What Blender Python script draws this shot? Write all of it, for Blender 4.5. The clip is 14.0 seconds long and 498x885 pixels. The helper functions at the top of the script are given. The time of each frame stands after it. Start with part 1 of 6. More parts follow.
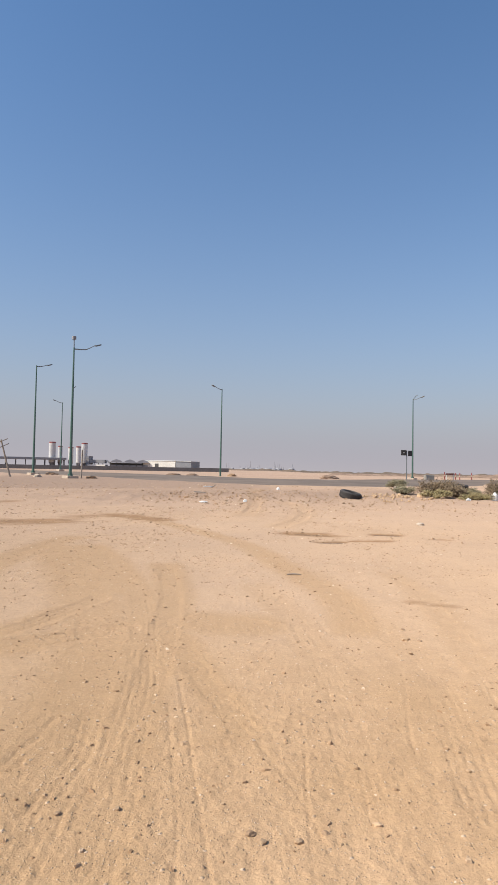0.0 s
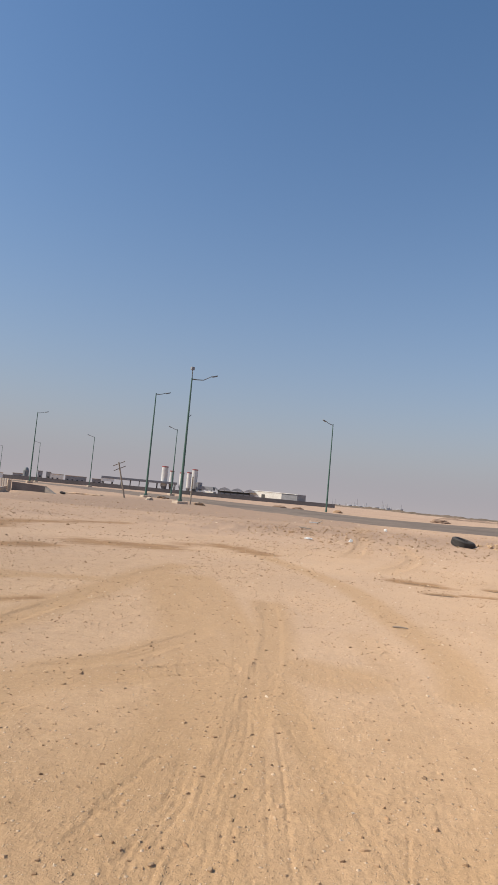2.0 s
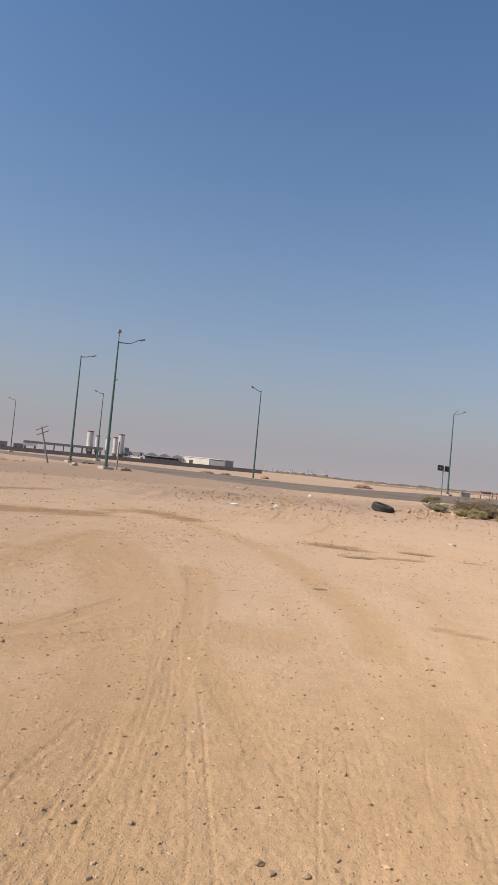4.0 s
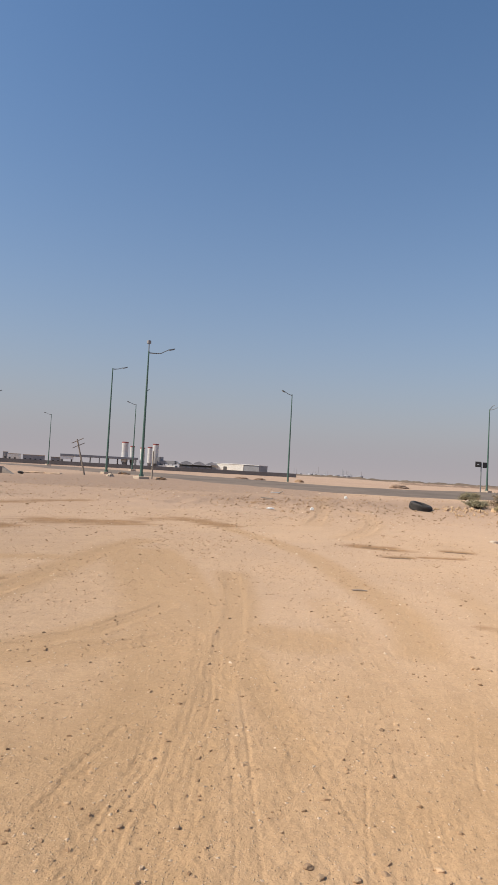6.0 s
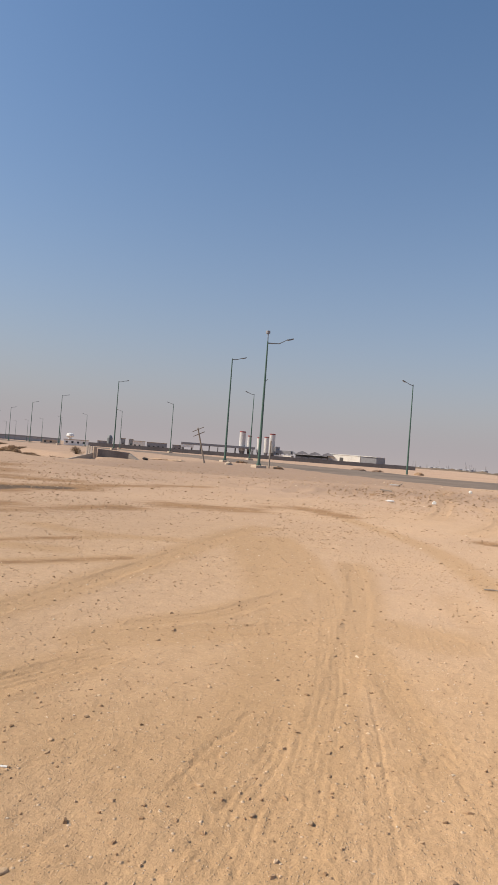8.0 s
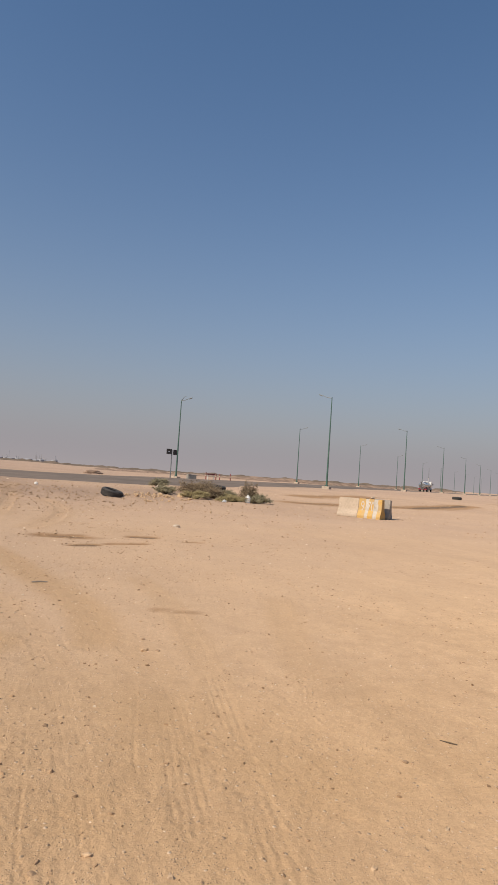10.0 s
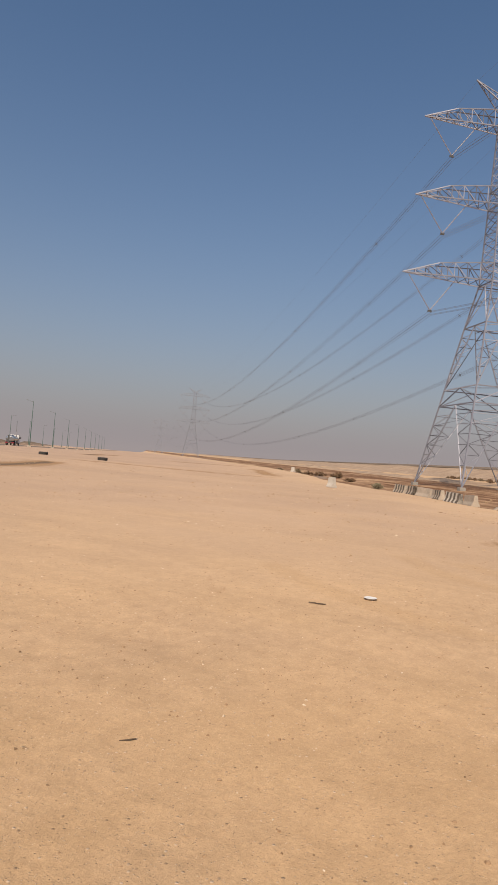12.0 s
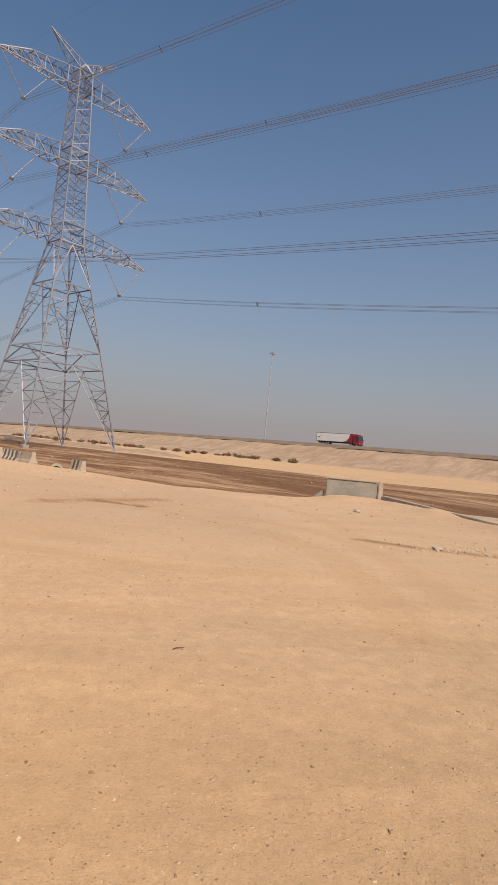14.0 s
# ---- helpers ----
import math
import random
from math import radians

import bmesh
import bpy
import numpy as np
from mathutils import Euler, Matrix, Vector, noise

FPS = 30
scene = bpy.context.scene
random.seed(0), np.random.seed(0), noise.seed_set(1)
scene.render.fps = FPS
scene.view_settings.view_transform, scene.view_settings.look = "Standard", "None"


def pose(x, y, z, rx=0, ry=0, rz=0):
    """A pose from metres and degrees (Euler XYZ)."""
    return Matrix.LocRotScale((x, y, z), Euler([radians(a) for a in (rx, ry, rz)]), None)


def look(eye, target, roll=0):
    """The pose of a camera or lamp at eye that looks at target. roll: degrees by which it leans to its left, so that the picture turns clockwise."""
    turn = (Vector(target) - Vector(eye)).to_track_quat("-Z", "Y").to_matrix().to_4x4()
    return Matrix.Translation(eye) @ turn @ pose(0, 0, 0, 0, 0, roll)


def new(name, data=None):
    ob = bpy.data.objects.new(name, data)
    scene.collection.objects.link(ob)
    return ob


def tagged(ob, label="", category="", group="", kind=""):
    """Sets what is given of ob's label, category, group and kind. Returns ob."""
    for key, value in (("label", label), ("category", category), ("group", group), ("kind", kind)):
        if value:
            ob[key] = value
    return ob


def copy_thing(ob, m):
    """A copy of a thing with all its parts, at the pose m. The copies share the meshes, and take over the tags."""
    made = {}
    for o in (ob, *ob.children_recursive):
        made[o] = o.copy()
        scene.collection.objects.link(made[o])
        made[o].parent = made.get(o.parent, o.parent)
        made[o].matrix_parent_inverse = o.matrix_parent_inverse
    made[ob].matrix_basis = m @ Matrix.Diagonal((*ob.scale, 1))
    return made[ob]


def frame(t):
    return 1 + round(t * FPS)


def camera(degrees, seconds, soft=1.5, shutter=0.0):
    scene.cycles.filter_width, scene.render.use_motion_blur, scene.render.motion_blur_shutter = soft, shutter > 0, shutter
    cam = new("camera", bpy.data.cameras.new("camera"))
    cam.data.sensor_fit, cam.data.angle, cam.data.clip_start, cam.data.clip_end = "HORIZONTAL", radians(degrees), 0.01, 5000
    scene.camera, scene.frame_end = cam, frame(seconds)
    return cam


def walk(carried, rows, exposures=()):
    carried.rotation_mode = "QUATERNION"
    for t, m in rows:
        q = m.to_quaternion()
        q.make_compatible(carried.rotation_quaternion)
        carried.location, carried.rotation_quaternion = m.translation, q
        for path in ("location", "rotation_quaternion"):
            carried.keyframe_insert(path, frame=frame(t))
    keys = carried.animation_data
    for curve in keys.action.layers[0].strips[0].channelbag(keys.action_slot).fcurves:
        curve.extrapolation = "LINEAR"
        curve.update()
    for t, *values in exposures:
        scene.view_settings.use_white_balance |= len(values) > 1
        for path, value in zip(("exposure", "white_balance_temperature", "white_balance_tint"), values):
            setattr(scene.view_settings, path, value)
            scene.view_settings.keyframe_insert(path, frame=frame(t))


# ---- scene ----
cam = camera(43.1, 14.0)
PATH = [
    (0, (-0.026, 0.466, 1.318), (-0.007, 2.464, 1.4), 1.1),
    (0.5, (-0.092, 0.505, 1.326), (-0.324, 2.491, 1.374), 2.9),
    (1, (-0.202, 0.538, 1.347), (-0.806, 2.444, 1.379), 6.5),
    (1.5, (-0.158, 0.545, 1.377), (-0.831, 2.427, 1.447), 4.9),
    (2, (-0.072, 0.492, 1.406), (-0.399, 2.458, 1.574), 5.2),
    (2.5, (-0.043, 0.471, 1.409), (-0.165, 2.458, 1.598), 5.3),
    (3, (-0.049, 0.503, 1.394), (-0.133, 2.5, 1.453), 5.6),
    (3.2, (-0.052, 0.495, 1.398), (-0.15, 2.491, 1.473), 5.5),
    (5.3, (-0.022, 0.388, 1.452), (-0.018, 2.386, 1.543), 2.9),
    (5.5, (-0.026, 0.397, 1.452), (0.006, 2.392, 1.585), 2.4),
    (6, (-0.034, 0.459, 1.404), (-0.232, 2.447, 1.493), 3.1),
    (6.5, (-0.099, 0.498, 1.398), (-0.782, 2.377, 1.467), 1.6),
    (7, (-0.14, 0.513, 1.388), (-1.034, 2.302, 1.424), 1.2),
    (7.5, (-0.162, 0.529, 1.382), (-1.039, 2.326, 1.441), 2.6),
    (8, (-0.14, 0.548, 1.375), (-0.696, 2.469, 1.41), 4.3),
    (8.5, (-0.085, 0.525, 1.389), (-0.318, 2.509, 1.488), 5.2),
    (9, (-0.017, 0.527, 1.399), (0.14, 2.515, 1.557), 5.2),
    (9.2, (0.003, 0.51, 1.405), (0.321, 2.478, 1.567), 6.2),
    (11.3, (0.141, 0.146, 1.656), (1.468, 1.642, 1.604), 1.5),
    (11.5, (0.14, 0.096, 1.686), (1.621, 1.441, 1.706), 3.4),
    (12, (0.107, 0.089, 1.695), (1.796, 1.158, 1.746), 4.8),
    (12.5, (0.16, 0.147, 1.692), (1.964, 1.007, 1.766), 5.7),
    (13, (0.305, 0.065, 1.685), (2.176, 0.773, 1.686), 5.0),
    (13.5, (0.573, -0.179, 1.732), (2.543, 0.156, 1.813), 6.1),
    (14, (0.737, -0.3, 1.702), (2.726, -0.497, 1.74), 5.4),
]
EXPOSURES = [(0, 0.48, 6550, 8), (0.6, 0.33, 6550, 8), (1.3, 0.39, 6850, 8.5), (2.2, 0.31, 6750, 8), (3.2, 0.30, 6850, 8.5), (5.3, 0.21, 6750, 8.5), (6.2, 0.35, 6900, 9), (7.5, 0.41, 7200, 10), (8.3, 0.29, 7050, 9.5), (9.2, 0.19, 6900, 9), (11.3, -0.05, 7250, 11.5), (14, 0.02, 7450, 12.5)]
walk(cam, [(t, look(eye, target, roll)) for t, eye, target, roll in PATH], EXPOSURES)

# ---- world and sun ----
SUN_YAW, SUN_EL = 110.0, 43.0
world = bpy.data.worlds.new("sky")
scene.world = world
world.use_nodes = True
wn, wl = world.node_tree.nodes, world.node_tree.links
wn.clear()
sky = wn.new("ShaderNodeTexSky")
sky.sky_type, sky.sun_disc = "NISHITA", False
sky.sun_elevation, sky.sun_rotation = radians(SUN_EL), radians(-SUN_YAW)
sky.air_density, sky.dust_density, sky.ozone_density, sky.altitude = 1.0, 1.0, 2.0, 0
bg, wout = wn.new("ShaderNodeBackground"), wn.new("ShaderNodeOutputWorld")
bg.inputs["Strength"].default_value = 0.092
# dust haze thickens towards the horizon
coord, sep = wn.new("ShaderNodeTexCoord"), wn.new("ShaderNodeSeparateXYZ")
wl.new(coord.outputs["Generated"], sep.inputs[0])
thin = wn.new("ShaderNodeMath")
thin.operation = "MULTIPLY"
thin.inputs[1].default_value = -3.4
wl.new(sep.outputs["Z"], thin.inputs[0])
veil = wn.new("ShaderNodeMath")
veil.operation, veil.use_clamp = "EXPONENT", True
wl.new(thin.outputs[0], veil.inputs[0])
haze = wn.new("ShaderNodeMix")
haze.data_type = "RGBA"
haze.inputs[7].default_value = (2.62, 2.8, 3.58, 1)
wl.new(veil.outputs[0], haze.inputs[0])
rich = wn.new("ShaderNodeHueSaturation")
rich.inputs["Saturation"].default_value, rich.inputs["Value"].default_value = 1.28, 1.27
wl.new(sky.outputs[0], rich.inputs["Color"])
wl.new(rich.outputs[0], haze.inputs[6])
# a denser pale layer lies along the ground
low = wn.new("ShaderNodeMath")
low.operation = "MULTIPLY"
low.inputs[1].default_value = -13.0
wl.new(sep.outputs["Z"], low.inputs[0])
low_veil = wn.new("ShaderNodeMath")
low_veil.operation, low_veil.use_clamp = "EXPONENT", True
wl.new(low.outputs[0], low_veil.inputs[0])
dust = wn.new("ShaderNodeMix")
dust.data_type = "RGBA"
dust.inputs[7].default_value = (3.65, 3.42, 3.75, 1)
wl.new(low_veil.outputs[0], dust.inputs[0])
wl.new(haze.outputs[2], dust.inputs[6])
wl.new(dust.outputs[2], bg.inputs["Color"])
wl.new(bg.outputs[0], wout.inputs["Surface"])
sun = new("sun", bpy.data.lights.new("sun", "SUN"))
sun.data.energy, sun.data.angle, sun.data.color = 4.0, radians(0.53), (1.0, 0.93, 0.82)
sun_way = Vector((-math.sin(radians(SUN_YAW)) * math.cos(radians(SUN_EL)), math.cos(radians(SUN_YAW)) * math.cos(radians(SUN_EL)), math.sin(radians(SUN_EL))))
sun.matrix_world = look(sun_way * 300, (0, 0, 0))


# ---- materials ----
def node(m, kind, **values):
    n = m.node_tree.nodes.new(kind)
    for k, v in values.items():
        n.inputs[k].default_value = v
    return n


def link(m, a, b):
    m.node_tree.links.new(a, b)


def noise_at(m, scale, detail=6, rough=0.6, stretch=(1, 1, 1), turn=0.0):
    tc = node(m, "ShaderNodeNewGeometry")
    mp = node(m, "ShaderNodeMapping", Scale=tuple(1 / s for s in stretch), Rotation=(0, 0, radians(turn)))
    mp.vector_type = "TEXTURE"
    link(m, tc.outputs["Position"], mp.inputs["Vector"])
    n = node(m, "ShaderNodeTexNoise", Scale=scale, Detail=detail, Roughness=rough)
    link(m, mp.outputs[0], n.inputs["Vector"])
    return n.outputs["Fac"]


def ramp(m, fac, a, b, lo=0.35, hi=0.65):
    r = node(m, "ShaderNodeValToRGB")
    r.color_ramp.elements[0].position, r.color_ramp.elements[1].position = lo, hi
    r.color_ramp.elements[0].color, r.color_ramp.elements[1].color = (*a, 1), (*b, 1)
    link(m, fac, r.inputs[0])
    return r.outputs[0]


def mix(m, fac, a, b, how="MIX"):
    n = m.node_tree.nodes.new("ShaderNodeMix")
    n.data_type, n.blend_type = "RGBA", how
    for sock, v in ((n.inputs[0], fac), (n.inputs[6], a), (n.inputs[7], b)):
        if hasattr(v, "links"):
            link(m, v, sock)
        elif isinstance(v, tuple):
            sock.default_value = (*v, 1)
        else:
            sock.default_value = v
    return n.outputs[2]


def math_node(m, op, a, b=0.0):
    n = m.node_tree.nodes.new("ShaderNodeMath")
    n.operation = op
    for sock, v in zip(n.inputs, (a, b)):
        if hasattr(v, "links"):
            link(m, v, sock)
        else:
            sock.default_value = v
    return n.outputs[0]


def base_mat(name):
    m = bpy.data.materials.new(name)
    m.use_nodes = True
    return m, m.node_tree.nodes["Principled BSDF"]


def plain(name, a, b=None, scale=3.0, rough=0.7, metal=0.0, bump=0.0, bump_scale=20.0, stretch=(1, 1, 1), per_thing=0.0):
    """A surface whose colour wanders between a and b, with fine grain and relief."""
    m, bsdf = base_mat(name)
    b = b or tuple(c * 0.82 for c in a)
    col = ramp(m, noise_at(m, scale, 5, 0.6, stretch), a, b)
    fine = ramp(m, noise_at(m, scale * 11, 3, 0.6, stretch), (0.88, 0.88, 0.88), (1.08, 1.08, 1.08))
    col = mix(m, 1.0, col, fine, "MULTIPLY")
    if per_thing:
        info = m.node_tree.nodes.new("ShaderNodeObjectInfo")
        hue = ramp(m, info.outputs["Random"], (1 - per_thing,) * 3, (1 + per_thing,) * 3, 0, 1)
        col = mix(m, 1.0, col, hue, "MULTIPLY")
    link(m, col, bsdf.inputs["Base Color"])
    bsdf.inputs["Roughness"].default_value, bsdf.inputs["Metallic"].default_value = rough, metal
    if rough >= 0.85:
        bsdf.inputs["Specular IOR Level"].default_value = 0.12
    if bump:
        bn = node(m, "ShaderNodeBump", Strength=bump, Distance=0.02)
        link(m, noise_at(m, bump_scale, 6, 0.65), bn.inputs["Height"])
        link(m, bn.outputs[0], bsdf.inputs["Normal"])
    return m


def sand_material():
    m, bsdf = base_mat("desert_sand")

    def attr(name):
        a = m.node_tree.nodes.new("ShaderNodeAttribute")
        a.attribute_name = name
        return a.outputs["Fac"]

    broad = ramp(m, noise_at(m, 0.22, 5, 0.6), (0.578, 0.388, 0.232), (0.53, 0.36, 0.228))
    streak = ramp(m, noise_at(m, 1.1, 6, 0.65, (1, 0.35, 1)), (0.89, 0.88, 0.87), (1.07, 1.06, 1.05))
    mottle = ramp(m, noise_at(m, 5.5, 6, 0.72), (0.89, 0.88, 0.87), (1.06, 1.06, 1.06), 0.34, 0.62)
    grain = ramp(m, noise_at(m, 42, 5, 0.75), (0.86, 0.85, 0.84), (1.12, 1.12, 1.12), 0.26, 0.74)
    speck = ramp(m, noise_at(m, 150, 2, 0.5), (0.86, 0.85, 0.84), (1.0, 1.0, 1.0), 0.30, 0.42)
    col = mix(m, 1.0, broad, streak, "MULTIPLY")
    col = mix(m, 1.0, col, mottle, "MULTIPLY")
    # tone by distance from the origin: paler first, then darker and pinker
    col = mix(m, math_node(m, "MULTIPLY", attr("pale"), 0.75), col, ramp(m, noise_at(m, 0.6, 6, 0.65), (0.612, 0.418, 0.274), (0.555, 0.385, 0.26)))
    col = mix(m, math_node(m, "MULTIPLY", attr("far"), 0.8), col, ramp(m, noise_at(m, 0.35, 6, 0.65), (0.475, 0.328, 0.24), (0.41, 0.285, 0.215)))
    col = mix(m, math_node(m, "MULTIPLY", attr("gravel"), 0.62), col, ramp(m, noise_at(m, 2.5, 6, 0.7), (0.36, 0.248, 0.18), (0.28, 0.195, 0.145)))
    col = mix(m, math_node(m, "MULTIPLY", attr("orange"), 0.8), col, (0.455, 0.285, 0.146))
    ragged = math_node(m, "ADD", attr("dark"), math_node(m, "MULTIPLY", math_node(m, "SUBTRACT", math_node(m, "ADD", math_node(m, "MULTIPLY", noise_at(m, 1.1, 7, 0.72, (0.16, 1, 1), 36), 0.65), math_node(m, "MULTIPLY", noise_at(m, 4.5, 6, 0.7, (0.4, 1, 1), 20), 0.35)), 0.5), 2.6))
    dark = ramp(m, ragged, (0, 0, 0), (1, 1, 1), 0.26, 0.66)
    soil = mix(m, ramp(m, attr("dark"), (0, 0, 0), (1, 1, 1), 0.85, 1.2), ramp(m, noise_at(m, 1.6, 6, 0.7), (0.41, 0.245, 0.13), (0.30, 0.18, 0.10)), ramp(m, noise_at(m, 0.9, 6, 0.7), (0.19, 0.125, 0.082), (0.115, 0.082, 0.06)))
    col = mix(m, dark, col, soil)
    wet_edge = math_node(m, "ADD", attr("wet"), math_node(m, "MULTIPLY", math_node(m, "SUBTRACT", noise_at(m, 0.12, 6, 0.65), 0.5), 0.8))
    wet = ramp(m, wet_edge, (0, 0, 0), (1, 1, 1), 0.40, 0.60)
    bed = ramp(m, math_node(m, "ADD", math_node(m, "MULTIPLY", noise_at(m, 0.5, 7, 0.7, (0.2, 1, 1), 42.2), 0.5), math_node(m, "MULTIPLY", noise_at(m, 0.09, 7, 0.66, (0.4, 1, 1), 42.2), 0.5)), (0.175, 0.088, 0.048), (0.47, 0.305, 0.185), 0.47, 0.60)
    bed = mix(m, 1.0, bed, ramp(m, noise_at(m, 1.2, 6, 0.75, (0.3, 1, 1), 38), (0.7, 0.68, 0.66), (1.2, 1.2, 1.2), 0.3, 0.7), "MULTIPLY")
    col = mix(m, wet, col, bed)
    col = mix(m, 1.0, col, grain, "MULTIPLY")
    col = mix(m, 1.0, col, speck, "MULTIPLY")

    def grit(scale, size, share):
        """Small embedded stones: a mask and a tone for each."""
        tc = node(m, "ShaderNodeNewGeometry")
        v = node(m, "ShaderNodeTexVoronoi", Scale=scale)
        link(m, tc.outputs["Position"], v.inputs["Vector"])
        sep = m.node_tree.nodes.new("ShaderNodeSeparateColor")
        link(m, v.outputs["Color"], sep.inputs[0])
        chosen = math_node(m, "LESS_THAN", sep.outputs[0], share)
        mask = math_node(m, "MULTIPLY", chosen, math_node(m, "LESS_THAN", v.outputs["Distance"], size))
        tone = ramp(m, sep.outputs[1], (0.27, 0.18, 0.12), (0.72, 0.57, 0.43), 0.2, 0.8)
        bulge = math_node(m, "MULTIPLY", chosen, math_node(m, "MAXIMUM", math_node(m, "SUBTRACT", size * 1.25, v.outputs["Distance"]), 0.0))
        return mask, tone, bulge

    m1, t1, b1 = grit(30, 0.24, 0.15)
    m2, t2, b2 = grit(88, 0.30, 0.24)
    col = mix(m, math_node(m, "MULTIPLY", m1, 0.55), col, t1)
    col = mix(m, math_node(m, "MULTIPLY", m2, 0.50), col, t2)
    link(m, col, bsdf.inputs["Base Color"])
    bsdf.inputs["Roughness"].default_value = 0.95
    bsdf.inputs["Specular IOR Level"].default_value = 0.15
    bsdf.inputs["Diffuse Roughness"].default_value = 0.4
    bn = node(m, "ShaderNodeBump", Strength=0.8, Distance=0.013)
    h = math_node(m, "ADD", noise_at(m, 26, 6, 0.7), math_node(m, "MULTIPLY", noise_at(m, 90, 4, 0.6), 0.5))
    h = math_node(m, "ADD", h, math_node(m, "ADD", math_node(m, "MULTIPLY", b1, 3.0), math_node(m, "MULTIPLY", b2, 1.6)))
    link(m, h, bn.inputs["Height"])
    link(m, bn.outputs[0], bsdf.inputs["Normal"])
    return m


SAND = sand_material()


def bank_material():
    """Sand slope washed into gullies, with scattered dry scrub."""
    m, bsdf = base_mat("embankment_sand")
    col = ramp(m, noise_at(m, 0.09, 5, 0.6), (0.50, 0.35, 0.235), (0.43, 0.30, 0.205))
    wash = noise_at(m, 0.55, 6, 0.7, (1, 0.2, 0.3), 42.2)
    col = mix(m, 1.0, col, ramp(m, wash, (0.80, 0.78, 0.76), (1.06, 1.06, 1.06), 0.36, 0.58), "MULTIPLY")
    scrub = ramp(m, noise_at(m, 1.1, 5, 0.75), (0, 0, 0), (1, 1, 1), 0.63, 0.68)
    col = mix(m, math_node(m, "MULTIPLY", scrub, 0.7), col, (0.20, 0.15, 0.095))
    slip = ramp(m, math_node(m, "ADD", math_node(m, "MULTIPLY", noise_at(m, 0.16, 7, 0.72, (0.5, 1, 1), 42.2), 0.7), math_node(m, "MULTIPLY", noise_at(m, 1.4, 5, 0.7), 0.3)), (0, 0, 0), (1, 1, 1), 0.505, 0.575)
    col = mix(m, math_node(m, "MULTIPLY", slip, 0.5), col, ramp(m, noise_at(m, 0.8, 5, 0.7), (0.27, 0.165, 0.10), (0.42, 0.27, 0.17)))
    link(m, col, bsdf.inputs["Base Color"])
    bsdf.inputs["Roughness"].default_value = 0.95
    bn = node(m, "ShaderNodeBump", Strength=0.9, Distance=0.35)
    link(m, wash, bn.inputs["Height"])
    link(m, bn.outputs[0], bsdf.inputs["Normal"])
    return m


BANK = bank_material()
SPOIL = plain("dug_earth", (0.38, 0.265, 0.19), (0.22, 0.15, 0.11), 0.3, 0.95, bump=0.8, bump_scale=1.2)
SHOULDER = plain("gravel_shoulder", (0.20, 0.155, 0.12), (0.26, 0.195, 0.145), 0.3, 0.95, bump=0.5, bump_scale=3)
ASPHALT = plain("dusty_asphalt", (0.16, 0.128, 0.106), (0.24, 0.185, 0.145), 0.07, 0.85, bump=0.4, bump_scale=30)
CONCRETE = plain("weathered_concrete", (0.53, 0.43, 0.335), (0.42, 0.345, 0.275), 1.6, 0.9, bump=0.5, bump_scale=12)
GREY_CONCRETE = plain("grey_concrete", (0.37, 0.33, 0.285), (0.28, 0.255, 0.225), 1.2, 0.9, bump=0.5, bump_scale=12)
# darker concrete: shade on the ditch culvert walls is put into its colour
DARK_CONCRETE = plain("shaded_concrete", (0.265, 0.235, 0.21), (0.19, 0.165, 0.15), 1.2, 0.9, bump=0.5, bump_scale=12)
WHITE_CONCRETE = plain("whitewashed_concrete", (0.60, 0.53, 0.455), (0.49, 0.43, 0.365), 1.8, 0.85, bump=0.4, bump_scale=14)
DUSTY_BLOCK = plain("dusty_concrete", (0.55, 0.43, 0.325), (0.46, 0.36, 0.27), 1.4, 0.9, bump=0.5, bump_scale=12)
BLACK_PAINT = plain("faded_black_paint", (0.045, 0.04, 0.037), (0.085, 0.07, 0.06), 5, 0.75)
FADED_BLACK = plain("worn_black_stripe", (0.09, 0.075, 0.065), (0.20, 0.16, 0.125), 4, 0.85)
PAPER = plain("white_card", (0.80, 0.77, 0.73), (0.72, 0.68, 0.63), 12, 0.95)
# far works' grey with distance haze put into it; also colours the roof humps
HAZED_GREY = plain("far_hazed_grey", (0.37, 0.37, 0.39), (0.31, 0.31, 0.33), 0.05, 0.8)
YELLOW_PAINT = plain("faded_yellow_paint", (0.60, 0.335, 0.06), (0.50, 0.33, 0.15), 4, 0.7, bump=0.3)
WHITE_PAINT = plain("white_paint", (0.80, 0.80, 0.78), (0.72, 0.71, 0.68), 2, 0.45)
GREEN_PAINT = plain("green_pole_paint", (0.05, 0.115, 0.09), (0.08, 0.14, 0.115), 1.4, 0.45)
GREY_STEEL = plain("grey_painted_steel", (0.20, 0.215, 0.22), (0.15, 0.16, 0.165), 2, 0.5)


def lattice_steel():
    """Zinc-coated angles; bright and dark tones per bar stand in for lit and shaded flanges."""
    m, bsdf = base_mat("galvanised_steel")
    geo = m.node_tree.nodes.new("ShaderNodeNewGeometry")
    tone = ramp(m, geo.outputs["Random Per Island"], (0.085, 0.085, 0.105), (0.46, 0.46, 0.52), 0.2, 0.95)
    wear = ramp(m, noise_at(m, 0.7, 4, 0.6), (0.85, 0.85, 0.85), (1.1, 1.1, 1.1))
    link(m, mix(m, 1.0, tone, wear, "MULTIPLY"), bsdf.inputs["Base Color"])
    bsdf.inputs["Roughness"].default_value, bsdf.inputs["Metallic"].default_value = 0.5, 0.2
    return m


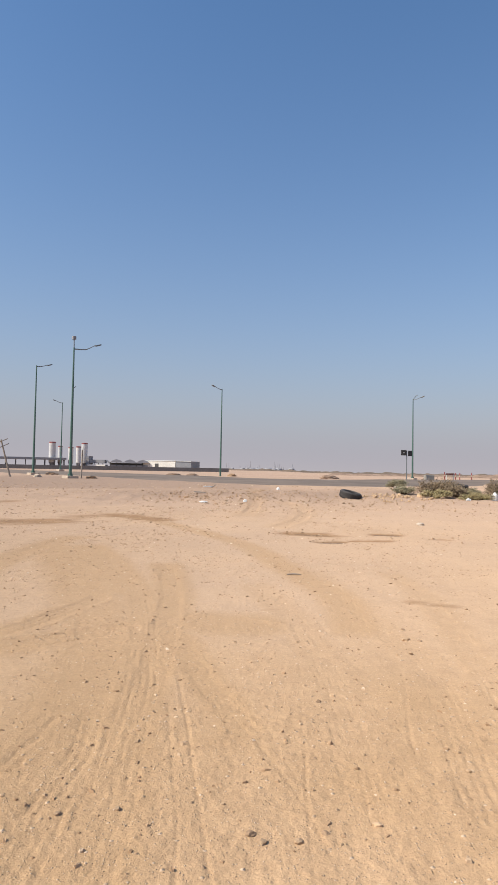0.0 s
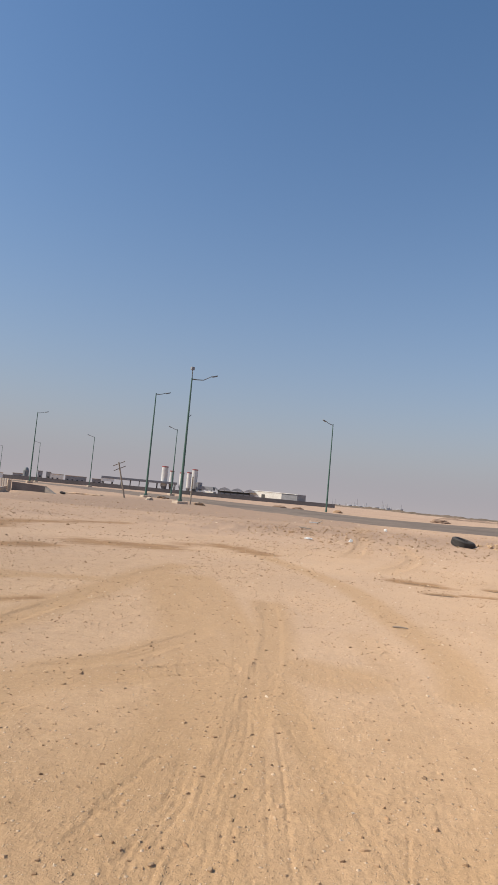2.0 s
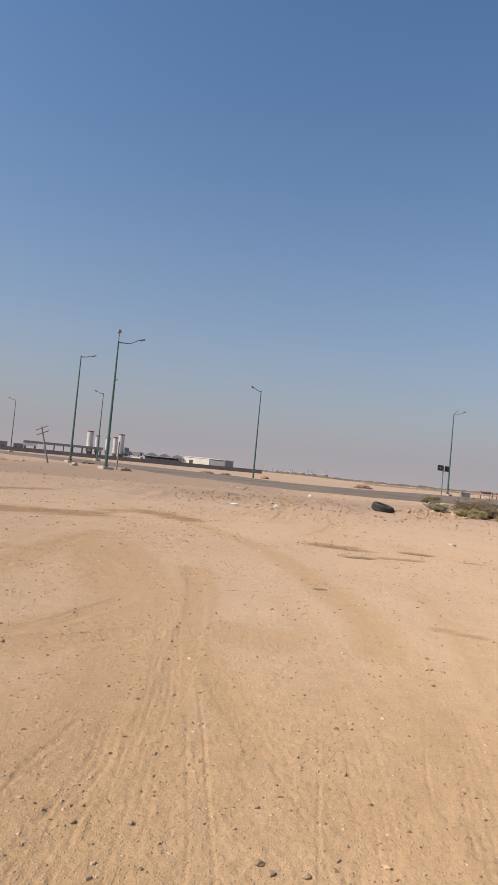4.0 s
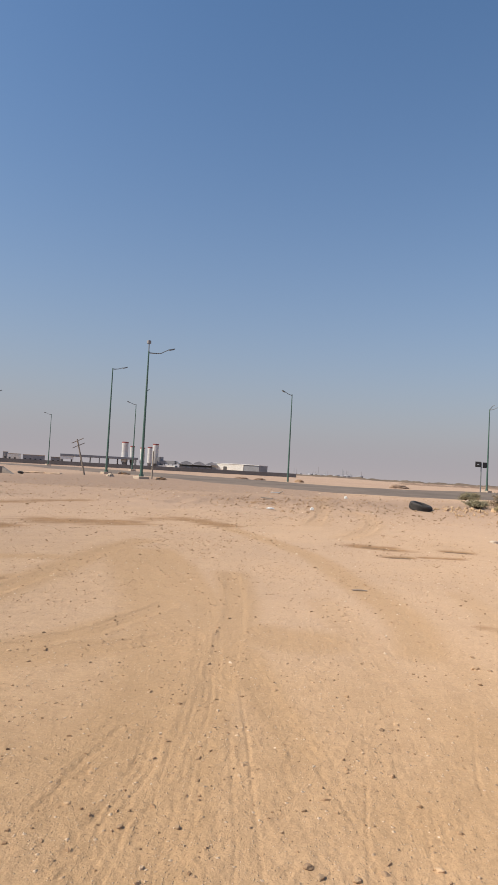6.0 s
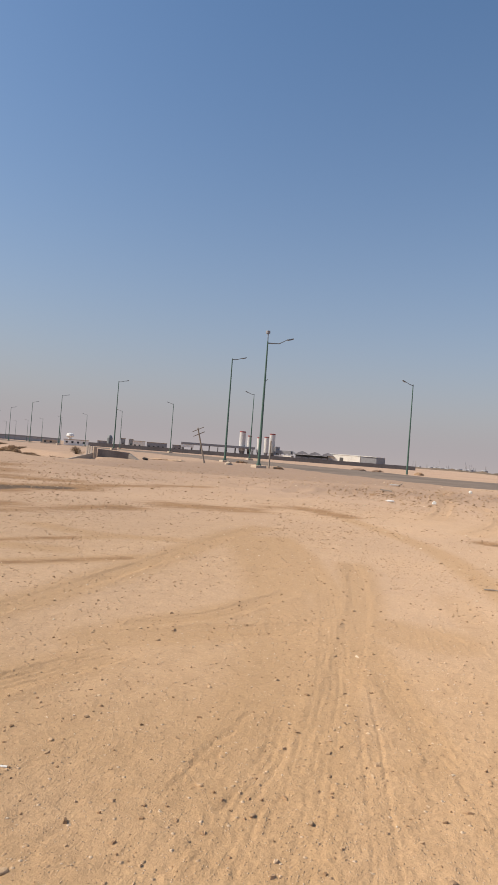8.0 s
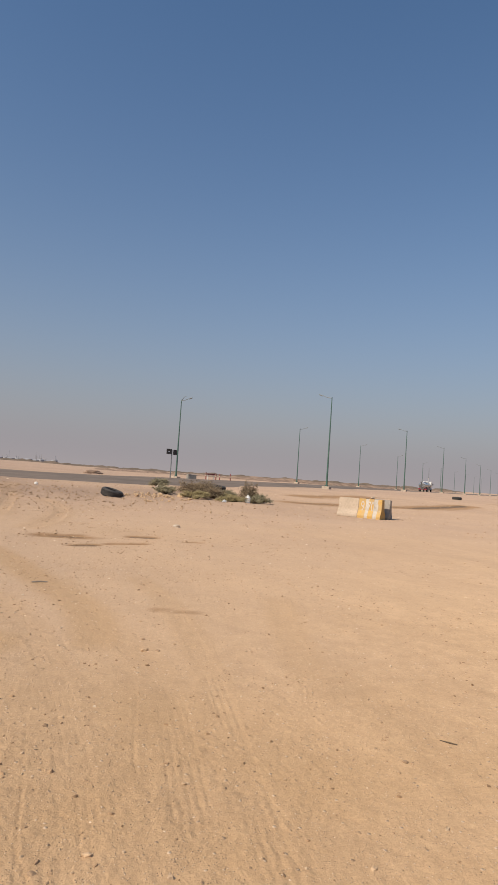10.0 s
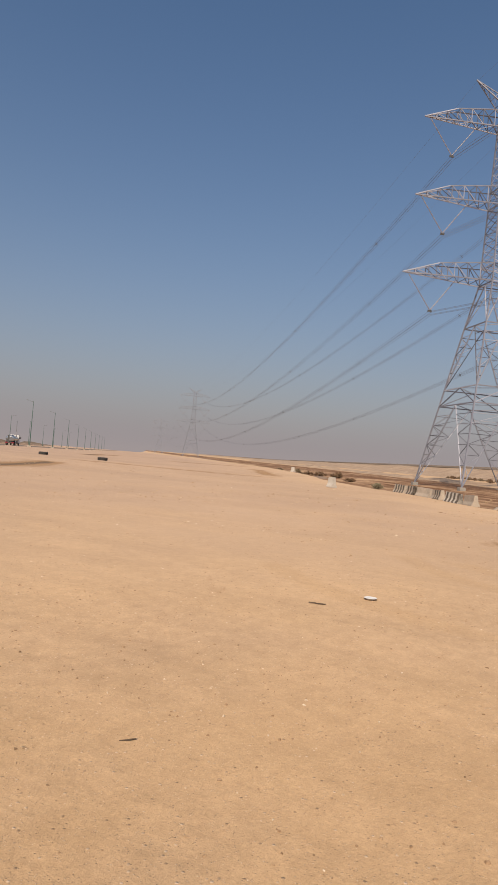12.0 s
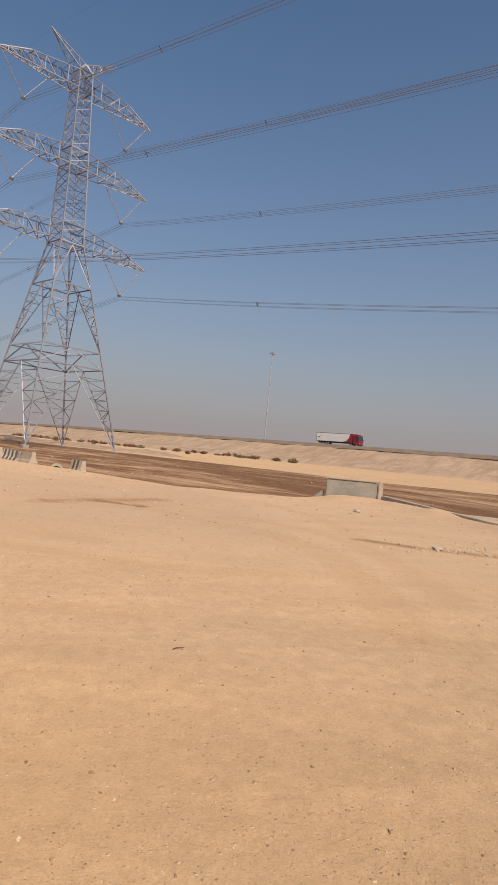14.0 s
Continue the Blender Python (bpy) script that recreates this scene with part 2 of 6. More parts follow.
GALVANISED = lattice_steel()
# steel of the far pylons, with distance haze put into its colour
HAZED_STEEL = plain("hazed_grey_steel", (0.29, 0.30, 0.34), (0.23, 0.24, 0.275), 0.7, 0.6)
WIRE = plain("aluminium_wire", (0.24, 0.24, 0.275), (0.19, 0.19, 0.22), 1, 0.5, metal=0.3)
PORCELAIN = plain("insulator_glaze", (0.36, 0.30, 0.29), (0.23, 0.18, 0.17), 1.4, 0.35)
RUBBER = plain("old_tyre_rubber", (0.035, 0.033, 0.032), (0.07, 0.06, 0.052), 6, 0.8, bump=0.5, bump_scale=30)
STONE = plain("desert_stone", (0.52, 0.36, 0.225), (0.42, 0.28, 0.17), 14, 0.9, per_thing=0.3)
DARK_STONE = plain("dark_stone", (0.40, 0.265, 0.165), (0.32, 0.21, 0.13), 14, 0.9, per_thing=0.3)
TIMBER = plain("bleached_timber", (0.37, 0.315, 0.265), (0.27, 0.23, 0.19), 6, 0.85, bump=0.4, stretch=(1, 1, 0.1))
RED_PAINT = plain("red_paint", (0.32, 0.022, 0.04), (0.26, 0.02, 0.035), 2, 0.35)
GLASS = plain("dark_window_glass", (0.03, 0.04, 0.05), (0.04, 0.05, 0.06), 1, 0.08)
CHROME = plain("polished_steel", (0.62, 0.61, 0.60), (0.5, 0.49, 0.48), 0.8, 0.22, metal=0.95)
DARK_STEEL = plain("dark_steel", (0.06, 0.06, 0.062), (0.10, 0.09, 0.08), 3, 0.6)
SILO_WHITE = plain("dusty_silo_white", (0.64, 0.62, 0.60), (0.50, 0.48, 0.47), 0.35, 0.6, stretch=(1, 1, 0.15))
WALL_BLOCK = plain("dark_block_wall", (0.17, 0.155, 0.155), (0.13, 0.12, 0.12), 0.1, 0.9)
CREAM = plain("cream_sheet_metal", (0.80, 0.76, 0.69), (0.72, 0.68, 0.61), 0.2, 0.6)
GREY_SHEET = plain("grey_sheet_metal", (0.27, 0.27, 0.285), (0.22, 0.22, 0.235), 0.2, 0.6)
RUST_RED = plain("dull_red_paint", (0.30, 0.07, 0.065), (0.24, 0.06, 0.055), 0.6, 0.6)
LEAF = plain("grey_green_leaf", (0.36, 0.32, 0.20), (0.28, 0.245, 0.15), 9, 0.8, per_thing=0.1)
DRY_LEAF = plain("yellow_green_leaf", (0.46, 0.38, 0.20), (0.36, 0.30, 0.16), 9, 0.85)
TAN_LEAF = plain("dry_tan_brush", (0.43, 0.30, 0.19), (0.34, 0.235, 0.15), 9, 0.9)
SCRUB_LEAF = plain("brown_scrub_leaf", (0.27, 0.165, 0.10), (0.20, 0.125, 0.08), 9, 0.85)
DARK_LEAF = plain("dark_shrub_leaf", (0.25, 0.19, 0.125), (0.33, 0.245, 0.16), 9, 0.85)
TWIG = plain("dry_twig", (0.16, 0.11, 0.075), (0.11, 0.08, 0.055), 9, 0.9)
FAR_SCRUB = plain("far_scrub", (0.15, 0.115, 0.085), (0.24, 0.175, 0.125), 0.03, 0.95)
PLASTIC = plain("white_plastic", (0.78, 0.77, 0.75), (0.68, 0.66, 0.63), 12, 0.4)


# ---- mesh helpers ----
def mesh_of(name, verts, faces, material, smooth=False):
    me = bpy.data.meshes.new(name)
    me.from_pydata([tuple(v) for v in verts], [], faces)
    me.materials.append(material)
    if smooth:
        me.polygons.foreach_set("use_smooth", [True] * len(me.polygons))
    me.update()
    return me


def part(name, bm, material, parent, label=""):
    """Links a bmesh, or a ready mesh, as one mesh object under a thing or a part."""
    if isinstance(bm, bpy.types.Mesh):
        me = bm
    else:
        me = bpy.data.meshes.new(name)
        bm.to_mesh(me)
        bm.free()
        me.materials.append(material)
    ob = new(name, me)
    ob.parent = parent
    return tagged(ob, label)


def thing(name, m, label, category, group="", kind=""):
    ob = new(name)
    ob.empty_display_size = 0.2
    ob.matrix_world = m
    return tagged(ob, label, category, group, kind)


def box(bm, x, y, z, sx, sy, sz, bevel=0.0, turn=None):
    """A box centred on x, y with its foot at z."""
    m = Matrix.Translation((x, y, z + sz / 2)) @ (turn or Matrix()) @ Matrix.Diagonal((sx, sy, sz, 1))
    made = bmesh.ops.create_cube(bm, size=1, matrix=m)
    if bevel:
        edges = {e for v in made["verts"] for e in v.link_edges}
        bmesh.ops.bevel(bm, geom=list(edges), offset=bevel, segments=2, affect="EDGES", profile=0.6)
    return bm


def tube(bm, pts, radii, sides=8, caps=True):
    """A tapered tube along points."""
    pts = [Vector(p) for p in pts]
    radii = [radii] * len(pts) if isinstance(radii, (int, float)) else radii
    rings = []
    for i, p in enumerate(pts):
        way = (pts[min(i + 1, len(pts) - 1)] - pts[max(i - 1, 0)]).normalized()
        a = way.cross(Vector((0.3, 0.1, 1)) if abs(way.z) < 0.9 else Vector((1, 0.05, 0))).normalized()
        b = way.cross(a)
        rings.append([bm.verts.new(p + radii[i] * (math.cos(k * math.tau / sides) * a + math.sin(k * math.tau / sides) * b)) for k in range(sides)])
    for r, s in zip(rings, rings[1:]):
        for k in range(sides):
            bm.faces.new((r[k], r[(k + 1) % sides], s[(k + 1) % sides], s[k]))
    if caps:
        bm.faces.new(rings[0][::-1])
        bm.faces.new(rings[-1])
    return bm


def prism(bm, outline, y0, y1):
    """An outline in x, z pushed from y0 to y1."""
    a = [bm.verts.new((x, y0, z)) for x, z in outline]
    b = [bm.verts.new((x, y1, z)) for x, z in outline]
    n = len(outline)
    for i in range(n):
        bm.faces.new((a[i], a[(i + 1) % n], b[(i + 1) % n], b[i]))
    bm.faces.new(a[::-1])
    bm.faces.new(b)
    bmesh.ops.recalc_face_normals(bm, faces=bm.faces)
    return bm


class Frame:
    """Steel members as square bars, gathered into one mesh."""

    def __init__(self):
        self.verts, self.faces = [], []

    def bar(self, p, q, w):
        p, q = Vector(p), Vector(q)
        way = (q - p).normalized()
        a = way.cross(Vector((0, 0, 1)) if abs(way.z) < 0.95 else Vector((1, 0, 0))).normalized() * w / 2
        b = way.cross(a)
        n = len(self.verts)
        for e in (p, q):
            self.verts += [e + a + b, e - a + b, e - a - b, e + a - b]
        self.faces += [(n, n + 1, n + 5, n + 4), (n + 1, n + 2, n + 6, n + 5), (n + 2, n + 3, n + 7, n + 6), (n + 3, n, n + 4, n + 7), (n + 3, n + 2, n + 1, n), (n + 4, n + 5, n + 6, n + 7)]

    def mesh(self, name, material):
        return mesh_of(name, self.verts, self.faces, material)


# ---- the lie of the land ----
LINE_X, LINE_Y = 0.7405, 0.672  # the way the canal, the power line and the highway run


def smooth(a, b, x):
    t = np.clip((x - a) / (b - a), 0, 1)
    return t * t * (3 - 2 * t)


def lattice_noise(x, y, seed):
    """Smooth noise from -1 to 1 on a unit lattice."""
    xi, yi = np.floor(x), np.floor(y)
    fx, fy = x - xi, y - yi
    fx, fy = fx * fx * (3 - 2 * fx), fy * fy * (3 - 2 * fy)

    def h(a, b):
        v = np.sin(a * 127.1 + b * 311.7 + seed * 74.7) * 43758.5453
        return 2 * (v - np.floor(v)) - 1

    return (h(xi, yi) * (1 - fx) + h(xi + 1, yi) * fx) * (1 - fy) + (h(xi, yi + 1) * (1 - fx) + h(xi + 1, yi + 1) * fx) * fy


def across(x, y):
    return x * LINE_Y - y * LINE_X


def along(x, y):
    return x * LINE_X + y * LINE_Y


def canal_edge(s):
    return np.interp(s, [-300, 0, 12, 17, 22, 31, 77, 115, 180, 400, 3000], [29, 27, 26.5, 24, 20.5, 20.4, 23, 27.5, 30, 34, 40])


# tyre tracks: width, depth, tread (0 none, 1 lengthways ribs, 2 chevrons, 3 broken ribs, 4 a wavering lip), way points
TRACKS = []


def lay(width, depth, tread, *pts):
    TRACKS.append((pts, width, depth, tread))


# the turning lanes straight ahead
lay(0.21, 0.0075, 1, (-2.6, 11.2), (-1.9, 9.6), (-1.48, 8.3), (-1.12, 7.23), (-0.9, 6.27), (-0.78, 5.53), (-0.69, 4.88), (-0.62, 4.39), (-0.58, 3.85), (-0.55, 3.38), (-0.52, 3.06), (-0.5, 2.57), (-0.49, 1.8))
lay(0.22, 0.005, 1, (-0.78, 4.1), (-0.7, 3.48), (-0.71, 3.22), (-0.73, 2.96), (-0.71, 2.64), (-0.72, 2.0))
lay(0.34, 0.004, 0, (-3.4, 11.2), (-2.5, 9.35), (-1.58, 6.98), (-1.13, 5.38), (-0.93, 4.34), (-0.88, 3.43), (-0.84, 2.89), (-0.78, 2.3))
lay(0.30, 0.004, 0, (-2.97, 11.11), (-2.23, 9.57), (-1.57, 8.24), (-1.0, 6.6))
lay(0.22, 0.012, 2, (-1.1, 9.4), (-0.78, 7.42), (-0.68, 6.37), (-0.61, 5.32), (-0.57, 4.58), (-0.54, 4.0))
lay(0.04, 0.009, 4, (-1.06, 2.9), (-1.05, 3.11), (-1.05, 3.32), (-1.01, 3.48), (-0.98, 3.76), (-0.95, 3.95))
lay(0.04, 0.010, 4, (-1.1, 3.05), (-1.07, 3.17), (-1.0, 3.27), (-1.0, 3.45))
lay(0.035, 0.007, 4, (-0.9, 2.3), (-0.86, 2.7), (-0.80, 3.1))
lay(0.02, 0.007, 0, (-0.45, 4.9), (-0.41, 4.54), (-0.35, 4.15), (-0.29, 3.81), (-0.22, 3.31), (-0.12, 2.65), (-0.04, 2.1))
lay(0.018, 0.004, 0, (-0.42, 4.08), (-0.35, 3.57), (-0.24, 2.83), (-0.2, 2.2))
lay(0.16, 0.007, 2, (-0.5, 5.4), (-0.37, 4.92), (-0.22, 4.4), (-0.08, 3.99), (0.03, 3.6))
lay(0.018, 0.005, 0, (-0.02, 3.8), (0.06, 3.57), (0.14, 3.34), (0.23, 3.04), (0.32, 2.6))
lay(0.016, 0.0045, 0, (0.35, 4.5), (0.33, 4.07), (0.29, 3.47), (0.24, 2.73), (0.22, 2.2))
lay(0.016, 0.0045, 0, (1.05, 4.7), (0.99, 4.35), (0.85, 3.73), (0.8, 3.4))
lay(0.19, 0.008, 1, (0.8, 9.0), (1.03, 7.49), (1.12, 6.1), (1.19, 5.4), (1.24, 4.86), (1.18, 4.21), (1.01, 3.3), (0.9, 2.6))
lay(0.18, 0.005, 1, (0.1, 8.0), (0.45, 6.0), (0.55, 4.2), (0.45, 2.4))
lay(0.18, 0.005, 1, (3.4, 7.6), (2.69, 5.72), (2.33, 4.61), (1.99, 3.8), (1.69, 3.19), (1.24, 2.49))
lay(0.16, 0.006, 3, (1.9, 9.0), (1.9, 7.0), (1.65, 5.0), (1.3, 3.2), (1.1, 2.2))
lay(0.22, 0.005, 0, (-2.2, 16), (-0.16, 11.92), (0.63, 8.7), (1.0, 6.91), (0.9, 5.2))
# ribbed tracks that cross the lanes
lay(0.30, 0.020, 1, (-2.3, 4.6), (-1.86, 4.95), (-1.65, 5.12), (-1.4, 5.27), (-1.12, 5.54), (-0.9, 5.7))
lay(0.22, 0.012, 3, (-2.2, 5.0), (-1.98, 5.32), (-1.78, 5.62), (-1.53, 6.37), (-1.4, 6.9))
lay(0.36, 0.010, 1, (-0.6, 5.9), (-0.43, 5.94), (-0.12, 5.85), (0.14, 5.9))
# on the side towards the ditch
lay(0.26, 0.020, 3, (-3.4, 3.0), (-3.5, 3.69), (-3.48, 4.2), (-3.29, 5.44), (-3.24, 7.62), (-3.27, 9.32), (-3.22, 10.79), (-3.0, 12.5))
lay(0.20, 0.018, 3, (-5.3, 4.2), (-5.0, 4.9), (-4.86, 5.88), (-4.45, 6.51), (-3.61, 7.49), (-2.9, 8.4))
lay(0.15, 0.016, 0, (-6.4, 6.0), (-6.19, 6.67), (-5.69, 7.38), (-4.92, 8.39), (-4.2, 9.3))
lay(0.28, 0.022, 1, (-2.8, 2.6), (-2.66, 2.82), (-2.46, 3.18), (-2.33, 3.58), (-2.11, 4.17), (-1.9, 4.7))
lay(0.20, 0.020, 2, (-2.74, 2.75), (-2.76, 2.9), (-2.78, 3.19), (-2.72, 3.47))
lay(0.022, 0.005, 0, (-2.12, 3.28), (-1.96, 2.87), (-1.87, 2.6), (-1.72, 2.28), (-1.6, 2.0))
lay(0.035, 0.007, 4, (-1.55, 2.1), (-1.48, 2.2), (-1.41, 2.37), (-1.33, 2.5), (-1.25, 2.7))
lay(0.03, 0.006, 4, (-1.8, 2.6), (-1.71, 2.81), (-1.6, 3.08), (-1.5, 3.3))
lay(0.20, 0.010, 0, (-6.5, 9.4), (-4.8, 9.0), (-3.2, 9.6))
lay(0.22, 0.012, 0, (-9.0, 8.4), (-6.0, 7.4), (-4.0, 7.6))
# grooves up the low bank to the road
lay(0.40, 0.05, 0, (0.05, 17.0), (0.16, 18.33), (0.45, 23.39), (0.65, 32.98), (0.8, 38.0))
lay(0.35, 0.04, 0, (0.64, 14.23), (1.45, 16.8), (1.86, 19.38), (1.96, 22.81), (1.6, 26.0))
# towards the canal
lay(0.30, 0.030, 0, (20.34, 1.93), (16.6, -0.48), (15.0, -2.28), (12.91, -3.02), (10.72, -3.3))
lay(0.30, 0.020, 3, (13.14, 3.37), (12.23, 2.0), (11.63, 0.67))
lay(0.30, 0.030, 0, (22.0, 4.2), (20.29, 2.09), (16.8, -0.4), (15.09, -2.0), (12.35, -3.0), (8.7, -3.04), (6.5, -2.6))
lay(0.30, 0.025, 0, (23, 2.0), (18.4, -1.7), (15.0, -3.9), (11.4, -4.2), (8.0, -4.0))
lay(0.22, 0.008, 0, (9.5, 5.5), (8.2, 3.9), (7.4, 1.8), (7.2, -0.5))
lay(0.24, 0.012, 0, (13.0, 4.4), (11.0, 2.6), (10.0, 0.2), (9.8, -2.5))
lay(0.25, 0.020, 3, (25.0, -3.0), (19.0, -4.4), (15.02, -4.53), (13.0, -5.2))


def trail(pts, step=0.05):
    """A smooth line through the way points."""
    p = np.array(pts, float)
    p = np.vstack([2 * p[0] - p[1], p, 2 * p[-1] - p[-2]])
    out = []
    for i in range(1, len(p) - 2):
        n = max(2, int(np.hypot(*(p[i + 1] - p[i])) / step))
        t = np.linspace(0, 1, n, endpoint=False)[:, None]
        out.append(0.5 * (2 * p[i] + (p[i + 1] - p[i - 1]) * t + (2 * p[i - 1] - 5 * p[i] + 4 * p[i + 1] - p[i + 2]) * t**2 + (3 * p[i] - p[i - 1] - 3 * p[i + 1] + p[i + 2]) * t**3))
    return np.vstack(out)


def land(x, y):
    """Height of the ground without its fine relief."""
    r = np.hypot(x, y)
    p, s = across(x, y), along(x, y)
    q = p - canal_edge(s) + 0.8 * lattice_noise(x * 0.12, y * 0.12, 3)
    # the low bank before the road
    bank = 0.13 * np.exp(-(((x - 3.5) / 11.0) ** 4)) * smooth(22, 33, y - 0.15 * x) * (1 - smooth(38, 46, y - 0.25 * np.abs(x - 4)))
    road = 0.15 * smooth(34, 46, y) * (1 - smooth(100, 300, r))
    z = bank + road
    z = z - 1.2 * smooth(110, 380, r) * smooth(-40, 40, -p + 25)
    z = z - np.maximum(r - 350, 0) * (0.0010 + 0.0030 * smooth(-10, 90, s - np.abs(p)))
    # canal bed and the flats up to the highway bank
    bed = np.interp(q, [-4, -1.2, 0.2, 1.6, 4, 20, 34, 80, 112, 118], [0, 0.04, -0.08, -0.62, -0.66, -0.05, 0.2, 0.45, 0.8, 0.7])
    z = np.where(q > -4, z * (1 - smooth(-4, 4, q)) + bed, z)
    # the small ditch between the two culvert mouths
    ax, ay, bx, by = -27.0, 43.0, -63.0, 76.0
    t = np.clip(((x - ax) * (bx - ax) + (y - ay) * (by - ay)) / ((bx - ax) ** 2 + (by - ay) ** 2), 0, 1)
    d = np.hypot(x - ax - t * (bx - ax), y - ay - t * (by - ay))
    z = z - 0.55 * (1 - smooth(0.8, 3.2, d))
    z = z + 0.38 * np.exp(-(((x - 28.5) / 1.9) ** 2 + ((y + 7.5) / 1.3) ** 2)) + 0.10 * np.exp(-(((x + 24.3) / 1.8) ** 2 + ((y - 45.9) / 1.1) ** 2))
    z = z + 0.22 * streak(x, y, 27.7, -8.9, 24.0, -9.95, 0.8) + 0.10 * streak(x, y, 23.5, -10.0, 20.0, -10.9, 0.8)
    # churned ground on the bank
    churn = np.clip(streak(x, y, -5, 27.5, 9, 30.5, 4.5) * 1.3, 0, 1)
    z = z + churn * (0.055 * lattice_noise(x * 0.8, y * 0.5, 41) + 0.045 * lattice_noise(x * 1.9, y * 1.1, 42) + 0.02 * lattice_noise(x * 4.1, y * 2.2, 43))
    z = z + 0.05 * lattice_noise(x * 0.11, y * 0.11, 5) * smooth(5, 25, r) + 0.016 * lattice_noise(x * 0.7, y * 0.7, 6) * smooth(2, 8, r)
    return z


def relief(x, y):
    """Fine relief near the middle, and how far a tread and loose spoil show."""
    z = np.zeros_like(x)
    orange = np.zeros_like(x)
    near = np.hypot(x, y) < 40
    xn, yn = x[near], y[near]
    zn, on = np.zeros_like(xn), np.zeros_like(xn)
    for pts, width, depth, tread in TRACKS:
        line = trail(pts, 0.08)
        lo, hi = line.min(0) - 0.6, line.max(0) + 0.6
        sel = np.where((xn > lo[0]) & (xn < hi[0]) & (yn > lo[1]) & (yn < hi[1]))[0]
        if not len(sel):
            continue
        step = np.gradient(line, axis=0)
        step /= np.hypot(*step.T)[:, None]
        run = np.r_[0, np.cumsum(np.hypot(*np.diff(line, axis=0).T))]
        best, side, where = np.full(len(sel), 9.0), np.zeros(len(sel)), np.zeros(len(sel))
        for k in range(len(line)):
            dx, dy = xn[sel] - line[k, 0], yn[sel] - line[k, 1]
            d = dx * dx + dy * dy
            w = d < best
            best[w] = d[w]
            side[w] = (dx * step[k, 1] - dy * step[k, 0])[w]
            where[w] = run[k] + (dx * step[k, 0] + dy * step[k, 1])[w]
        over = np.maximum(np.maximum(-where, where - run[-1]), 0)
        best = np.where(best < 1.0, np.hypot(side, over), 9.0)
        if tread == 4:
            best = np.abs(side + 0.007 * np.sin(where * math.tau / 0.075) + 0.012 * lattice_noise(where * 9, where * 0, 17)) + over
        inside = 1 - smooth(width * 0.40, width * 0.56, best)
        rim = np.exp(-(((best - width * 0.62) / (width * 0.16 + 0.015)) ** 2))
        wander = 1.1 + 0.5 * lattice_noise(where * 2.5, where * 0 + width * 90, 13) if width < 0.1 else 0.55 + 0.45 * lattice_noise(where * 0.8, where * 0 + width * 30, 11)
        dz = depth * (-0.8 * inside + (0.35 if width > 0.1 else 0.12) * rim)
        if tread == 3:
            dz = dz + inside * depth * 0.8 * np.sin(side / width * math.tau * 3.5) * np.clip(0.5 + 0.9 * lattice_noise(where * 2.0, side * 6, 15), 0, 1)
        if tread == 1:
            dz = dz + inside * depth * (0.5 - 1.5 * np.abs(np.cos(side / width * math.pi * 4.5)) ** 4) * np.clip(0.55 + 0.9 * lattice_noise(where * 3.5, np.round(side / width * 4.5), 12), 0, 1)
        if tread == 2:
            dz = dz + inside * depth * 0.7 * np.sin(where * math.tau / 0.075 + np.abs(side) / width * 9) * np.clip(0.4 + 0.9 * lattice_noise(where * 3, side * 9, 14), 0, 1)
        fade = smooth(0, 0.5, where) * (1 - smooth(run[-1] - 0.5, run[-1], where)) if run[-1] > 2 else 1.0
        zn[sel] += 0.65 * dz * wander * fade
        on[sel] = np.maximum(on[sel], (1 - smooth(width * 0.5, width * 1.6, best)) * fade * (0.0 if width < 0.1 else 0.3 if line[0, 0] > -0.45 else 0.65))
    r = np.hypot(xn, yn)
    # blotchy ochre tone, strongest near the origin and gone by 7 m
    blotches = 0.5 + 0.5 * lattice_noise(xn * 0.55, yn * 0.55, 25) + 0.4 * lattice_noise(xn * 1.9, yn * 1.9, 26)
    lanes = 0.75 + 0.25 * smooth(-2.0, 2.0, yn - xn)
    on = np.maximum(on, (0.25 + 0.5 * np.clip(blotches, 0, 1)) * lanes * (1 - smooth(2.6, 7.0, r)))
    fine = 1 - smooth(9, 30, r)
    rough = lanes * np.clip(0.5 + lattice_noise(xn * 0.9, yn * 0.9, 27), 0, 1) * (1 - smooth(8, 16, r))
    zn += rough * (0.0018 * lattice_noise(xn * 23, yn * 23, 28) + 0.0028 * lattice_noise(xn * 47, yn * 47, 29))
    zn += fine * (0.003 * lattice_noise(xn * 5, yn * 5, 21) + 0.0016 * lattice_noise(xn * 13, yn * 13, 22) * (1 + lattice_noise(xn * 0.8, yn * 0.8, 24)) + 0.0014 * lattice_noise(xn * 31, yn * 31, 23))
    z[near], orange[near] = zn, on
    return z, orange


def streak(x, y, ax, ay, bx, by, w):
    """1 on the line from a to b, falling off to the sides."""
    t = np.clip(((x - ax) * (bx - ax) + (y - ay) * (by - ay)) / ((bx - ax) ** 2 + (by - ay) ** 2), 0, 1)
    return np.exp(-((x - ax - t * (bx - ax)) ** 2 + (y - ay - t * (by - ay)) ** 2) / w**2)


